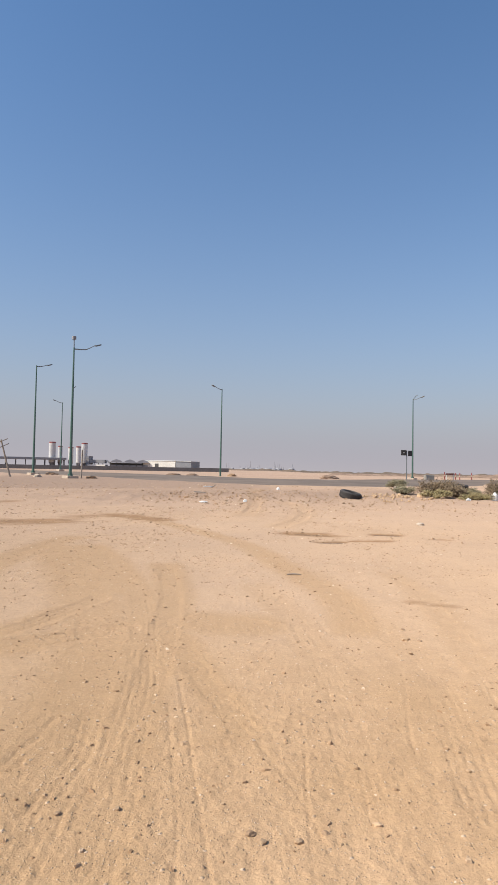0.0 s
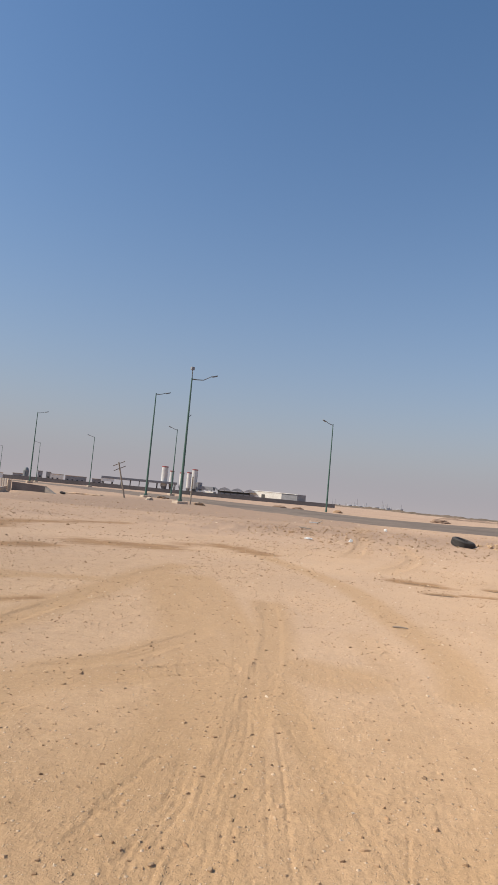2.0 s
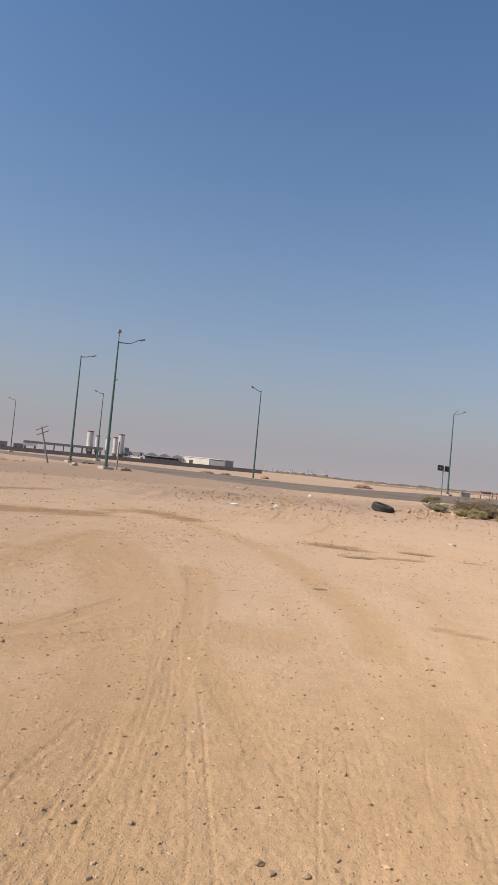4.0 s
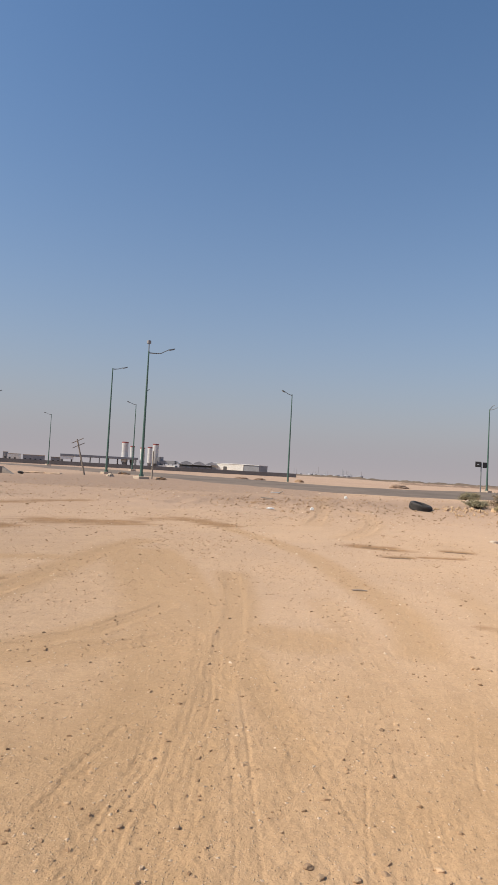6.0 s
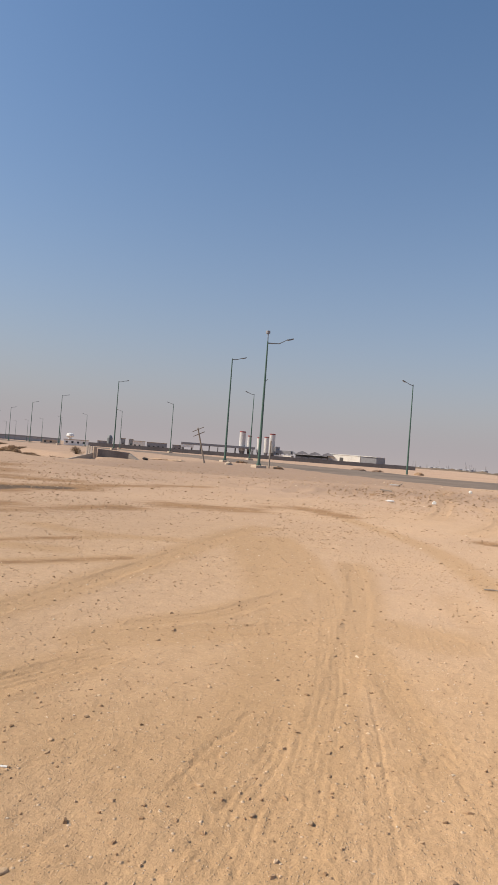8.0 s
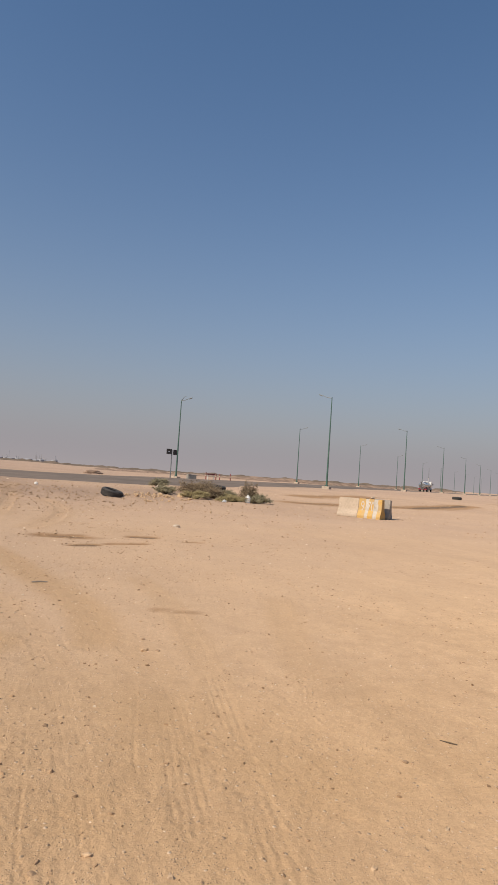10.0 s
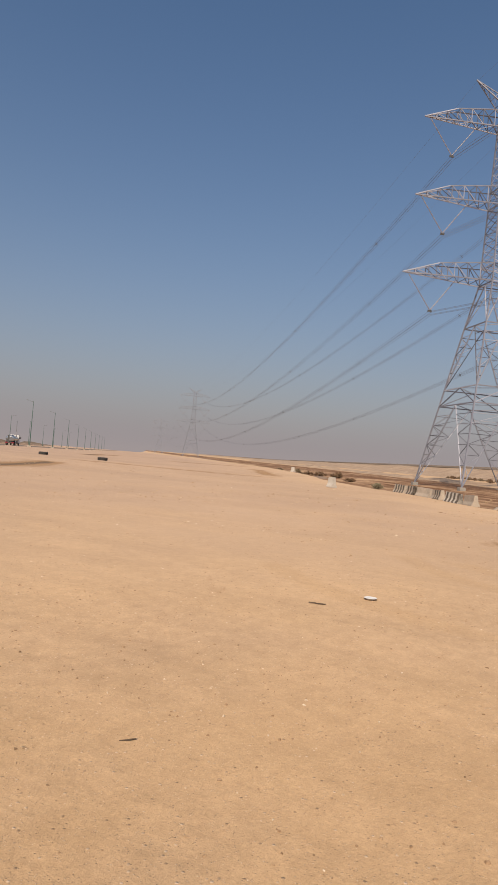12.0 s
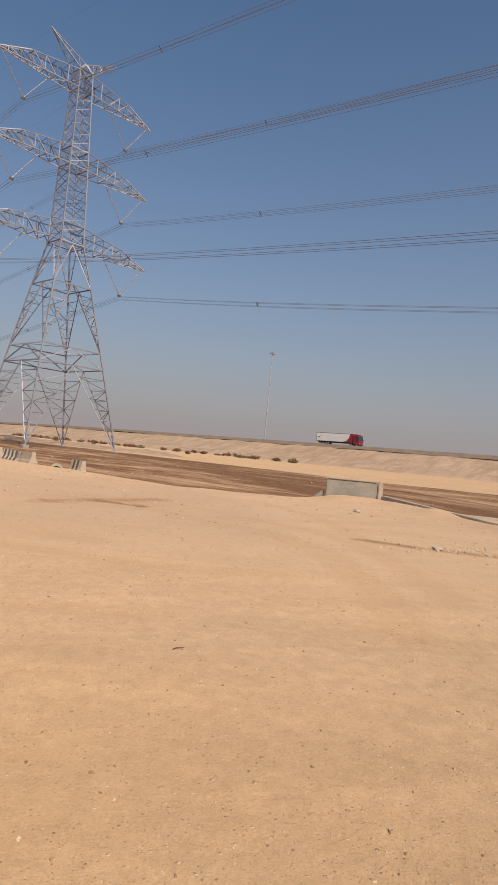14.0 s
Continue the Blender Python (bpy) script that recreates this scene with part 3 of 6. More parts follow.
# dark damp stains: a line from end to end, half width, strength
STAINS = [
    (1.15, 13.5, 1.7, 13.35, 0.42, 0.85), (1.45, 12.0, 1.80, 12.1, 0.22, 0.95), (2.11, 12.4, 2.76, 12.5, 0.18, 0.8), (2.8, 13.6, 3.2, 13.57, 0.22, 0.95), (3.8, 12.95, 4.0, 12.95, 0.14, 0.8),
    (-5.9, 14.7, -4.5, 15.2, 1.0, 0.68), (-4.3, 16.5, -3.4, 17.2, 0.55, 0.6), (-3.4, 17.2, -2.0, 16.0, 0.60, 0.75), (-6.2, 6.7, -4.9, 8.4, 0.14, 0.6), (-5.7, 5.85, -5.4, 6.05, 0.10, 0.9),
    (1.73, 6.81, 2.04, 6.7, 0.16, 0.55), (-5.0, 5.75, -3.6, 7.5, 0.14, 0.55), (-7.7, 10.4, -6.4, 13.0, 0.60, 0.6),
]
STAINS += [
    (-36.0, 14.5, -21.5, 18.4, 5.0, 1.25), (-21.0, 18.8, -18.0, 20.8, 3.0, 1.05), (-29.0, 25.0, -21.0, 26.4, 2.4, 0.85), (-24.0, 11.4, -13.6, 12.1, 2.0, 1.1), (-13.3, 12.3, -11.6, 14.3, 1.7, 1.35),
    (-11.6, 14.1, -10.2, 16.4, 1.2, 0.95), (-10.6, 16.6, -9.9, 19.4, 0.7, 0.75), (-9.9, 19.4, -8.2, 23.0, 0.6, 0.65), (-17.0, 8.6, -11.6, 10.8, 1.1, 0.8), (-11.6, 10.8, -8.6, 11.3, 0.9, 0.65), (-17.0, 18.0, -12.0, 19.0, 1.2, 0.65),
]
STAINS += [
    (21.4, 0.4, 17.9, 3.2, 0.6, 0.55), (19.2, 2.1, 18.7, 0.8, 0.30, 0.9), (14.9, -4.4, 14.3, -5.6, 0.30, 0.7), (14.1, -6.0, 13.6, -7.6, 0.5, 0.5), (16.0, 33.0, 25.1, 34.8, 1.5, 0.85), (25.1, 34.8, 34.5, 40.7, 1.6, 0.9),
    (21.0, 42.3, 31.0, 49.3, 2.0, 0.8), (54, 33, 43, 46, 1.6, 0.6), (72.5, 76.7, 92.7, 89.6, 1.5, 1.0), (83.0, 66.4, 98.0, 63.0, 1.6, 0.9), (62, 36, 78, 48, 1.6, 0.7), (-29, 45.5, -60, 73, 1.3, 0.62), (-28, 41, -47, 56, 1.0, 0.55),
]


def fields(x, y):
    r = np.hypot(x, y)
    q = across(x, y) - canal_edge(along(x, y))
    wet = smooth(0.2, 1.6, q) * (1 - smooth(30, 40, q)) * (0.42 + 0.58 * smooth(-160, 0, along(x, y) + 160)) * (1 - smooth(150, 700, along(x, y)) * 0.25)
    gravel = 0.5 + 0.5 * lattice_noise(x * 0.16, y * 0.16, 9) * (1 - 0.5 * lattice_noise(x * 0.5, y * 0.5, 10))
    gravel = 0.5 * smooth(0.35, 0.85, gravel) * smooth(4, 13, r) * (1 - smooth(-3, 1, q))
    apron = smooth(33, 37, y) * (1 - smooth(-0.5, 4, x)) * smooth(-30, -18, x) * (1 - smooth(60, 80, y))
    gravel = np.maximum(gravel * 0.7, 1.2 * apron)
    gravel = np.maximum(gravel, 1.15 * streak(x, y, -3, 31, 9, 33, 5.5))
    dark = np.zeros_like(x)
    for st in STAINS:
        dark = np.maximum(dark, 1.12 * st[5] * streak(x, y, *st[:5]))
    # both masks grow with distance from the origin
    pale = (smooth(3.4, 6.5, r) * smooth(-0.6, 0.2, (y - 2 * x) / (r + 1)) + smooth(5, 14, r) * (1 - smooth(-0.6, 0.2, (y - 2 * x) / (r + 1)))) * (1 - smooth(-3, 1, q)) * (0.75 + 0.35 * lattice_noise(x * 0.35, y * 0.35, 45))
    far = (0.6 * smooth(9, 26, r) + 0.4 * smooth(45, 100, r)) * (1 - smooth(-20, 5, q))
    return wet, gravel, dark, pale, far


def ground_sheet():
    yaw = np.concatenate([np.arange(-128, -28, 0.25), np.arange(-28, 52, 0.14), np.arange(52, 60, 0.5), np.arange(60, 232, 2.0)])
    rad = [0.25]
    while rad[-1] < 4500:
        g = 0.005 if 2 < rad[-1] < 8 else 0.0085 if rad[-1] < 14 else (0.012 if rad[-1] < 260 else 0.05)
        rad.append(rad[-1] * (1 + g) + (0.05 if rad[-1] < 1.2 else 0))
    rad = np.array(rad)
    a, rr = np.meshgrid(np.radians(yaw), rad)
    x, y = -rr * np.sin(a), rr * np.cos(a)
    x, y = x.ravel(), y.ravel()
    fine, orange = relief(x, y)
    z = land(x, y) + fine
    wet, gravel, dark, pale, far = fields(x, y)
    for st in STAINS[:5]:
        z = z - 0.03 * streak(x, y, *st[:5])
    n, k = len(rad), len(yaw)
    i = np.arange(n * k).reshape(n, k)
    j = np.roll(i, -1, axis=1)
    quads = np.stack([i[:-1], i[1:], j[1:], j[:-1]], -1).reshape(-1, 4)
    me = bpy.data.meshes.new("ground")
    me.vertices.add(n * k + 1)
    co = np.stack([x, y, z], -1)
    me.vertices.foreach_set("co", np.vstack([co, [[0, 0, 0]]]).astype(np.float32).ravel())
    tris = np.stack([np.full(k, n * k), i[0], j[0]], -1)
    loops = np.concatenate([quads.ravel(), tris.ravel()])
    starts = np.concatenate([np.arange(len(quads)) * 4, len(quads) * 4 + np.arange(k) * 3])
    me.loops.add(len(loops))
    me.loops.foreach_set("vertex_index", loops.astype(np.int32))
    me.polygons.add(len(starts))
    me.polygons.foreach_set("loop_start", starts.astype(np.int32))
    me.polygons.foreach_set("use_smooth", np.ones(len(starts), bool))
    me.update(calc_edges=True)
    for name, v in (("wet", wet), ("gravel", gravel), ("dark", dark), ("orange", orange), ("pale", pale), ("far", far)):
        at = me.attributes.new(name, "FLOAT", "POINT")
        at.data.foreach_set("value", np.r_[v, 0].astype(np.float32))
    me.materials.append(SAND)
    return tagged(new("ground", me), "pale tan desert sand with tyre tracks and a dark damp canal bed", "ground", kind="structure")


def ground_z(x, y):
    return float(land(np.array([float(x)]), np.array([float(y)]))[0])


ground_sheet()


# ---- roads ----
def strip(name, left, right, lift, material, label, category):
    """A paved strip between two edge lines, laid on the land."""
    verts, faces = [], []
    cols = 7
    for a, b in zip(left, right):
        for c in range(cols):
            t = c / (cols - 1)
            x, y = a[0] + (b[0] - a[0]) * t, a[1] + (b[1] - a[1]) * t
            verts.append((x, y, ground_z(x, y) + lift - (0.16 if c in (0, cols - 1) else 0.0)))
    for i in range(len(left) - 1):
        for c in range(cols - 1):
            n = i * cols + c
            faces.append((n, n + 1, n + cols + 1, n + cols))
    me = mesh_of(name, verts, faces, material, True)
    bm = bmesh.new()
    bm.from_mesh(me)
    bmesh.ops.recalc_face_normals(bm, faces=bm.faces)
    if sum(f.normal.z for f in bm.faces) < 0:
        bmesh.ops.reverse_faces(bm, faces=bm.faces)
    bm.to_mesh(me)
    bm.free()
    return tagged(new(name, me), label, category, kind="structure")


LEFT_WAY, RIGHT_WAY = Vector((-0.70, 0.714, 0)), Vector((0.735, 0.678, 0))
CORNER = Vector((5.8, 59.5, 0))


def bend(offset):
    """The road's line at a distance from its middle, towards the inside of the bend when positive."""
    nl, nr = Vector((-0.714, -0.70, 0)), Vector((0.678, -0.735, 0))
    pts = []
    for s in [1600, 1100, 800, 600, 450, 350, 280, 220, 180, 150, 120, 100, 85, 70, 60, 50, 42, 34, 28, 22]:
        pts.append(CORNER + LEFT_WAY * s + nl * offset)
    tail = [CORNER + RIGHT_WAY * s + nr * offset for s in [22, 28, 34, 42, 50, 60, 70, 85, 100, 120, 150, 180, 220, 280, 350, 450, 600, 800, 1100, 1600]]
    a, b = pts[-1], tail[0]
    mid = CORNER + Vector((-0.02, -1, 0)) * offset * 1.38
    for t in (0.15, 0.3, 0.42, 0.5, 0.58, 0.7, 0.85):
        pts.append((1 - t) ** 2 * a + 2 * t * (1 - t) * (2 * mid - (a + b) / 2) + t * t * b)
    return [(p.x, p.y) for p in pts + tail]


strip("road", bend(10.5), bend(-10.5), 0.10, ASPHALT, "grey dusty asphalt road bending across the desert", "road")


# ---- the highway on its embankment ----
def embankment():
    prof = [(130, 0.2), (134, 0.9), (137, 1.25), (139.5, 2.1), (143, 2.2), (147, 2.4), (150, 3.2), (154, 4.4), (158, 5.65), (160.5, 6.3), (164.5, 6.5), (167, 7.0), (186, 7.15), (188, 7.0), (205, 0.5), (210, -1.5)]
    ss = list(range(-420, -120, 20)) + list(range(-120, 260, 3)) + list(range(260, 700, 12)) + list(range(700, 2400, 60))
    verts, faces = [], []
    for s in ss:
        for k, (p, z) in enumerate(prof):
            steep = 1 if 5 < k < 10 else (0.5 if 1 < k < 5 else 0)
            gully = (0.2 if k > 6 else 0.5) * steep * 0.5 * float(lattice_noise(np.array(s * 0.21 + p * 0.02), np.array(p * 0.03), 31)) + (0.5 if k > 6 else 0.7) * steep * 0.4 * float(lattice_noise(np.array(s * 0.7), np.array(p * 0.06), 32))
            slip = (0.9 if k < 6 else 0.3) * float(lattice_noise(np.array(s * 0.035), np.array(k * 0.4), 33)) * (0 if k > 9 else 1)
            pp = p + slip
            fall = 1 - 0.55 * max(0.0, min(1.0, (s - 250) / 500))
            verts.append((LINE_X * s + LINE_Y * pp, LINE_Y * s - LINE_X * pp, (z + gully) * fall if z > 0 else z))
    m = len(prof)
    for i in range(len(ss) - 1):
        for k in range(m - 1):
            n = i * m + k
            faces.append((n, n + m, n + m + 1, n + 1))
    me = mesh_of("highway_embankment", verts, faces, BANK, True)
    tagged(new("highway_embankment", me), "long eroded sand embankment carrying a highway", "embankment", kind="structure")
    line = [s for s in ss if s < 1500]
    verts, faces = [], []
    for s in line:
        fall = 1 - 0.55 * max(0.0, min(1.0, (s - 250) / 500))
        for p in (168.0, 185.0):
            verts.append((LINE_X * s + LINE_Y * p, LINE_Y * s - LINE_X * p, 7.15 * fall + 0.12))
    for i in range(len(line) - 1):
        faces.append((2 * i, 2 * i + 2, 2 * i + 3, 2 * i + 1))
    tagged(new("highway", mesh_of("highway", verts, faces, ASPHALT)), "dark asphalt highway on top of the embankment", "highway", kind="structure")


embankment()


def on_line(s, p, z=0.0):
    """A place s metres along and p metres across from the power line's heading."""
    return Vector((LINE_X * s + LINE_Y * p, LINE_Y * s - LINE_X * p, z))


LINE_TURN = math.degrees(math.atan2(LINE_Y, LINE_X))


def shoulder():
    """The dark gravel lip between the slope and the highway."""
    ss = list(range(-300, 260, 4)) + list(range(260, 1500, 12))
    verts, faces = [], []
    for s in ss:
        fall = 1 - 0.55 * max(0.0, min(1.0, (s - 250) / 500))
        low = 6.45 + 0.18 * float(lattice_noise(np.array(s * 0.13), np.array(2.0), 35))
        for p, z in ((159.4, low - 0.3), (162.0, 7.25), (168.4, 7.50)):
            q = on_line(s, p, z * fall + 0.05)
            verts.append(q)
    for i in range(len(ss) - 1):
        for k in (0, 1):
            n = 3 * i + k
            faces.append((n, n + 3, n + 4, n + 1))
    tagged(new("highway_shoulder", mesh_of("highway_shoulder", verts, faces, SHOULDER, False)), "dark gravel shoulder along the highway edge", "shoulder", kind="structure")


shoulder()


# ---- street lamps ----
def street_lamp(name="street_lamp", extra=""):
    ob = thing(name, Matrix(), "tall tapered green steel street lamp with one curved arm", "street lamp", "street lamps along the road")
    bm = box(bmesh.new(), 0, 0, -0.35, 1.05, 1.05, 0.62, 0.06)
    part("concrete_base", bm, CONCRETE, ob, "pale concrete footing block")
    bm = tube(bmesh.new(), [(0, 0, 0.27), (0, 0, 0.45)], [0.22, 0.22], 8)
    part("flange", bm, GREEN_PAINT, ob)
    top = {"": 12.0, "box": 11.35, "double": 11.95}[extra]
    bm = tube(bmesh.new(), [(0, 0, 0.4), (0, 0, 0.9), (0, 0, 4.0), (0, 0, 8.0), (0, 0, top)], [0.135, 0.13, 0.11, 0.085, 0.06], 12)
    part("pole", bm, GREEN_PAINT, ob, "green painted tapered pole")
    k, rise = (1.0, 0.30) if extra == "box" else (0.64, 0.0)
    bm = tube(bmesh.new(), [(0, 0, top - 0.12), (0.6 * k, 0, top - 0.08), (1.2 * k, 0, top), (1.75 * k, 0, top + 0.13 + rise * 0.6), (2.1 * k, 0, top + 0.22 + rise)], [0.055, 0.048, 0.042, 0.036, 0.034], 8)
    part("arm", bm, GREY_STEEL, ob)
    bm = box(bmesh.new(), 2.1 * k + 0.25, 0, top + 0.20 + rise, 0.62, 0.22, 0.10, 0.03, Matrix.Rotation(radians(-18), 4, "Y"))
    head = part("lamp_head", bm, GREY_STEEL, ob)
    bm = box(bmesh.new(), 2.1 * k + 0.27, 0, top + 0.175 + rise, 0.42, 0.15, 0.03, 0, Matrix.Rotation(radians(-18), 4, "Y"))
    part("lens", bm, GREY_SHEET, head)
    if extra == "box":
        bm = tube(bmesh.new(), [(0, 0, top), (-0.02, 0, 12.1)], [0.045, 0.045], 8)
        part("mast_tip", bm, GREY_STEEL, ob)
        part("junction_box", box(bmesh.new(), -0.03, 0, 12.05, 0.3, 0.28, 0.28, 0.03), GREY_SHEET, ob, "grey equipment box on top of the pole")
        part("bracket", tube(bmesh.new(), [(0.05, 0, 7.8), (0.3, 0, 8.02)], [0.03, 0.03], 6), GREY_STEEL, ob)
    if extra == "double":
        bm = tube(bmesh.new(), [(0, 0, top - 0.1), (0.45, 0, top + 0.42), (0.75, 0, top + 0.55)], [0.05, 0.045, 0.04], 8)
        part("short_arm", bm, GREY_STEEL, ob)
    return ob


NEAR_L, FAR_L = math.degrees(math.atan2(0.70, 0.714)), math.degrees(math.atan2(-0.70, -0.714))
NEAR_R, FAR_R = math.degrees(math.atan2(0.735, -0.678)), math.degrees(math.atan2(-0.735, 0.678))


def lamp_rows():
    lamp = street_lamp()
    first = [True]

    def put(x, y, turn, z=None, ob=None):
        m = pose(x, y, ground_z(x, y) + 0.1 if z is None else z, 0, 0, turn)
        if ob is None and first[0]:
            first[0] = False
            lamp.matrix_world = m
        elif ob is None:
            copy_thing(lamp, m)
        else:
            ob.matrix_world = m

    put(-23.8, 72.43, NEAR_L, 0.08)
    lamp.matrix_world = lamp.matrix_world @ Matrix.Diagonal((1, 1, 1.045, 1))
    put(-14.8, 54.8, NEAR_L, 0.12, tagged(street_lamp(extra="box"), "green steel street lamp with a grey box on its top"))
    put(25.1, 93.5, FAR_R, 0.1, tagged(street_lamp(extra="double"), "green steel street lamp with a long and a short arm"))
    for x, y in [(-55.8, 104.4), (-91.1, 141.15), (-119.4, 169.1)] + [(-119.4 - 32.5 * k, 169.1 + 33.0 * k) for k in range(1, 12)]:
        put(x, y, NEAR_L)
    put(-3.05, 87.0, FAR_L, -0.36)
    for x, y in [(-33.3, 116.2), (-64.2, 150.0), (-99.0, 189.0)] + [(-99.0 - 32.5 * k, 189.0 + 33.0 * k) for k in range(1, 10)]:
        put(x, y, FAR_L)
    for k in range(12):
        put(41.8 + 36.5 * k, 76.7 + 33.6 * k, NEAR_R)
    for k in range(9):
        put(63.7 + 37.5 * k, 131.0 + 34.5 * k, FAR_R)
    put(-175.0, 191.0, NEAR_L + 90)


lamp_rows()


# ---- pylons and their wires ----
LEVELS = [(51.0, 12.8), (39.9, 13.3), (28.9, 14.3)]
PEAK_Z, PEAK_R = 57.6, 5.44
YOKE = [(r - 4.4, z - 4.8) for z, r in LEVELS]


def half_width(z):
    return float(np.interp(z, [0.0, 22.8, 29.0, 54.0], [6.95, 2.95, 1.78, 1.0]))


def pylon(m, label, steel=None):
    """A lattice pylon: local x runs along its arms, y along the wires."""
    steel = steel or GALVANISED
    ob = thing("pylon", m, label, "pylon", "pylons of the power line")

    def corner(i, z):
        h = half_width(z)
        return Vector(((h, h, z), (-h, h, z), (-h, -h, z), (h, -h, z))[i])

    for i in range(4):
        part("footing", box(bmesh.new(), corner(i, 0).x, corner(i, 0).y, -0.9, 0.8, 0.8, 0.95, 0.05), GREY_CONCRETE, ob)
        fr = Frame()
        fr.bar(corner(i, 0), corner(i, 22.8), 0.17)
        fr.bar(corner(i, 22.8), corner(i, 29), 0.17)
        for d in (-1, 1):
            j = (i + d) % 4
            for lo, hi in ((0.0, 11.4), (13.8, 22.8)):
                mid = (corner(i, hi) + corner(j, hi)) / 2
                fr.bar(corner(i, lo), mid, 0.11)
                n = 8 if lo == 0 else 7
                last = None
                for k in range(1, n):
                    t = k / n
                    a, b = corner(i, lo + (hi - lo) * t), corner(i, lo).lerp(mid, t)
                    fr.bar(a, b, 0.07)
                    if last is not None:
                        fr.bar(last if k % 2 else a, b if k % 2 else prev_b, 0.065)
                    last, prev_b = a, b
        part("leg", fr.mesh("leg", steel), None, ob)
    for z in (11.4, 13.8, 22.8):
        fr = Frame()
        for i in range(4):
            a, b = corner(i, z), corner((i + 1) % 4, z)
            fr.bar(a, b, 0.14)
            fr.bar((a + b) / 2, (corner((i + 1) % 4, z) + corner((i + 2) % 4, z)) / 2, 0.08)
            if z == 11.4:
                up = (corner(i, 13.8) + corner((i + 1) % 4, 13.8)) / 2
                fr.bar(a, up, 0.11)
                fr.bar(b, up, 0.11)
            if z == 22.8:
                c, d = corner(i, 28.6), corner((i + 1) % 4, 28.6)
                up = (c + d) / 2
                fr.bar(a, up, 0.12)
                fr.bar(b, up, 0.12)
                fr.bar(c, d, 0.1)
                for t in (0.3, 0.6):
                    fr.bar(a.lerp(c, t), a.lerp(up, t), 0.06)
                    fr.bar(b.lerp(d, t), b.lerp(up, t), 0.06)
        part("ring_frame", fr.mesh("ring_frame", steel), None, ob)
    fr = Frame()
    zs = np.linspace(29, 53.8, 21)
    for i in range(4):
        fr.bar(corner(i, 29), corner(i, 53.8), 0.15)
        for lo, hi in zip(zs, zs[1:]):
            fr.bar(corner(i, lo), corner((i + 1) % 4, hi), 0.075)
            fr.bar(corner((i + 1) % 4, lo), corner(i, hi), 0.06)
        for z in (28.9, 31.4, 39.9, 42.4, 51.0, 53.8):
            fr.bar(corner(i, z), corner((i + 1) % 4, z), 0.12)
            if i < 2:
                fr.bar(corner(i, z), corner(i + 2, z), 0.08)
    part("tower_body", fr.mesh("tower_body", steel), None, ob)
    for (z, r) in LEVELS:
        for side in (1, -1):
            fr = Frame()
            h = half_width(z)
            tip = Vector((side * r, 0, z + 0.1))
            roots = [Vector((side * h, s * h, z)) for s in (1, -1)]
            tops = [Vector((side * h, s * h, z + 2.5)) for s in (1, -1)]
            knees = [Vector((side * (h + (r - h) * 0.6), s * h * 0.42, z + 1.75)) for s in (1, -1)]
            n = 7
            for k in range(2):
                fr.bar(roots[k], tip, 0.13)
                fr.bar(tops[k], knees[k], 0.12)
                fr.bar(knees[k], tip, 0.12)
            prev = None
            for q in range(1, n):
                t = q / n
                low = [roots[k].lerp(tip, t) for k in range(2)]
                high = [(tops[k].lerp(knees[k], t / 0.6) if t < 0.6 else knees[k].lerp(tip, (t - 0.6) / 0.4)) for k in range(2)]
                for k in range(2):
                    fr.bar(low[k], high[k], 0.09)
                    fr.bar((prev[0] if prev else roots)[k], high[k], 0.08)
                fr.bar(low[0], low[1], 0.07)
                fr.bar(high[0], high[1], 0.06)
                fr.bar((prev[0] if prev else roots)[q % 2], low[1 - q % 2], 0.06)
                prev = (low, high)
            part("crossarm", fr.mesh("crossarm", steel), None, ob)
    for side in (1, -1):
        fr = Frame()
        h = half_width(53.8)
        tip = Vector((side * PEAK_R, 0, PEAK_Z))
        low = [Vector((side * h, s * h, 53.8)) for s in (1, -1)]
        top = [Vector((side * 0.15, s * h * 0.7, 54.9)) for s in (1, -1)]
        for k in range(2):
            fr.bar(low[k], tip, 0.11)
            fr.bar(top[k], tip, 0.11)
            fr.bar(top[k], low[k], 0.1)
            fr.bar(top[k], Vector((-side * h, low[k].y, 53.8)), 0.1)
            for q in range(1, 5):
                t = q / 5
                fr.bar(low[k].lerp(tip, t), top[k].lerp(tip, t), 0.06)
                fr.bar(low[k].lerp(tip, t - 0.2), top[k].lerp(tip, t), 0.055)
        for q in range(0, 5):
            fr.bar(low[0].lerp(tip, q / 5), low[1].lerp(tip, q / 5), 0.06)
            fr.bar(top[0].lerp(tip, q / 5), top[1].lerp(tip, q / 5), 0.06)
        part("earth_wire_peak", fr.mesh("earth_wire_peak", steel), None, ob)
    for (z, r), (yr, yz) in zip(LEVELS, YOKE):
        for side in (1, -1):
            for r0 in (r - 0.9, r - 7.9):
                a, b = Vector((side * r0, 0, z - 0.1)), Vector((side * yr, 0, yz))
                bm = bmesh.new()
                n = 9
                pts, rad = [], []
                for k in range(n * 4 + 1):
                    t = k / (n * 4)
                    pts.append(a.lerp(b, t))
                    rad.append((0.025, 0.065, 0.065, 0.065)[k % 4])
                tube(bm, pts, rad, 6)
                part("insulator_string", bm, PORCELAIN, ob, "pale ribbed insulator string")
            part("yoke_plate", box(bmesh.new(), side * yr, 0, yz - 0.25, 0.62, 0.12, 0.3, 0.03), DARK_STEEL, ob)
    return ob


SPAN = 448.0
P1 = Vector((92.97, 19.51, 0.25))
PYLON_TURN = LINE_TURN + 90  # local x of a pylon points across the line
ACROSS = Vector((-LINE_Y, LINE_X, 0))


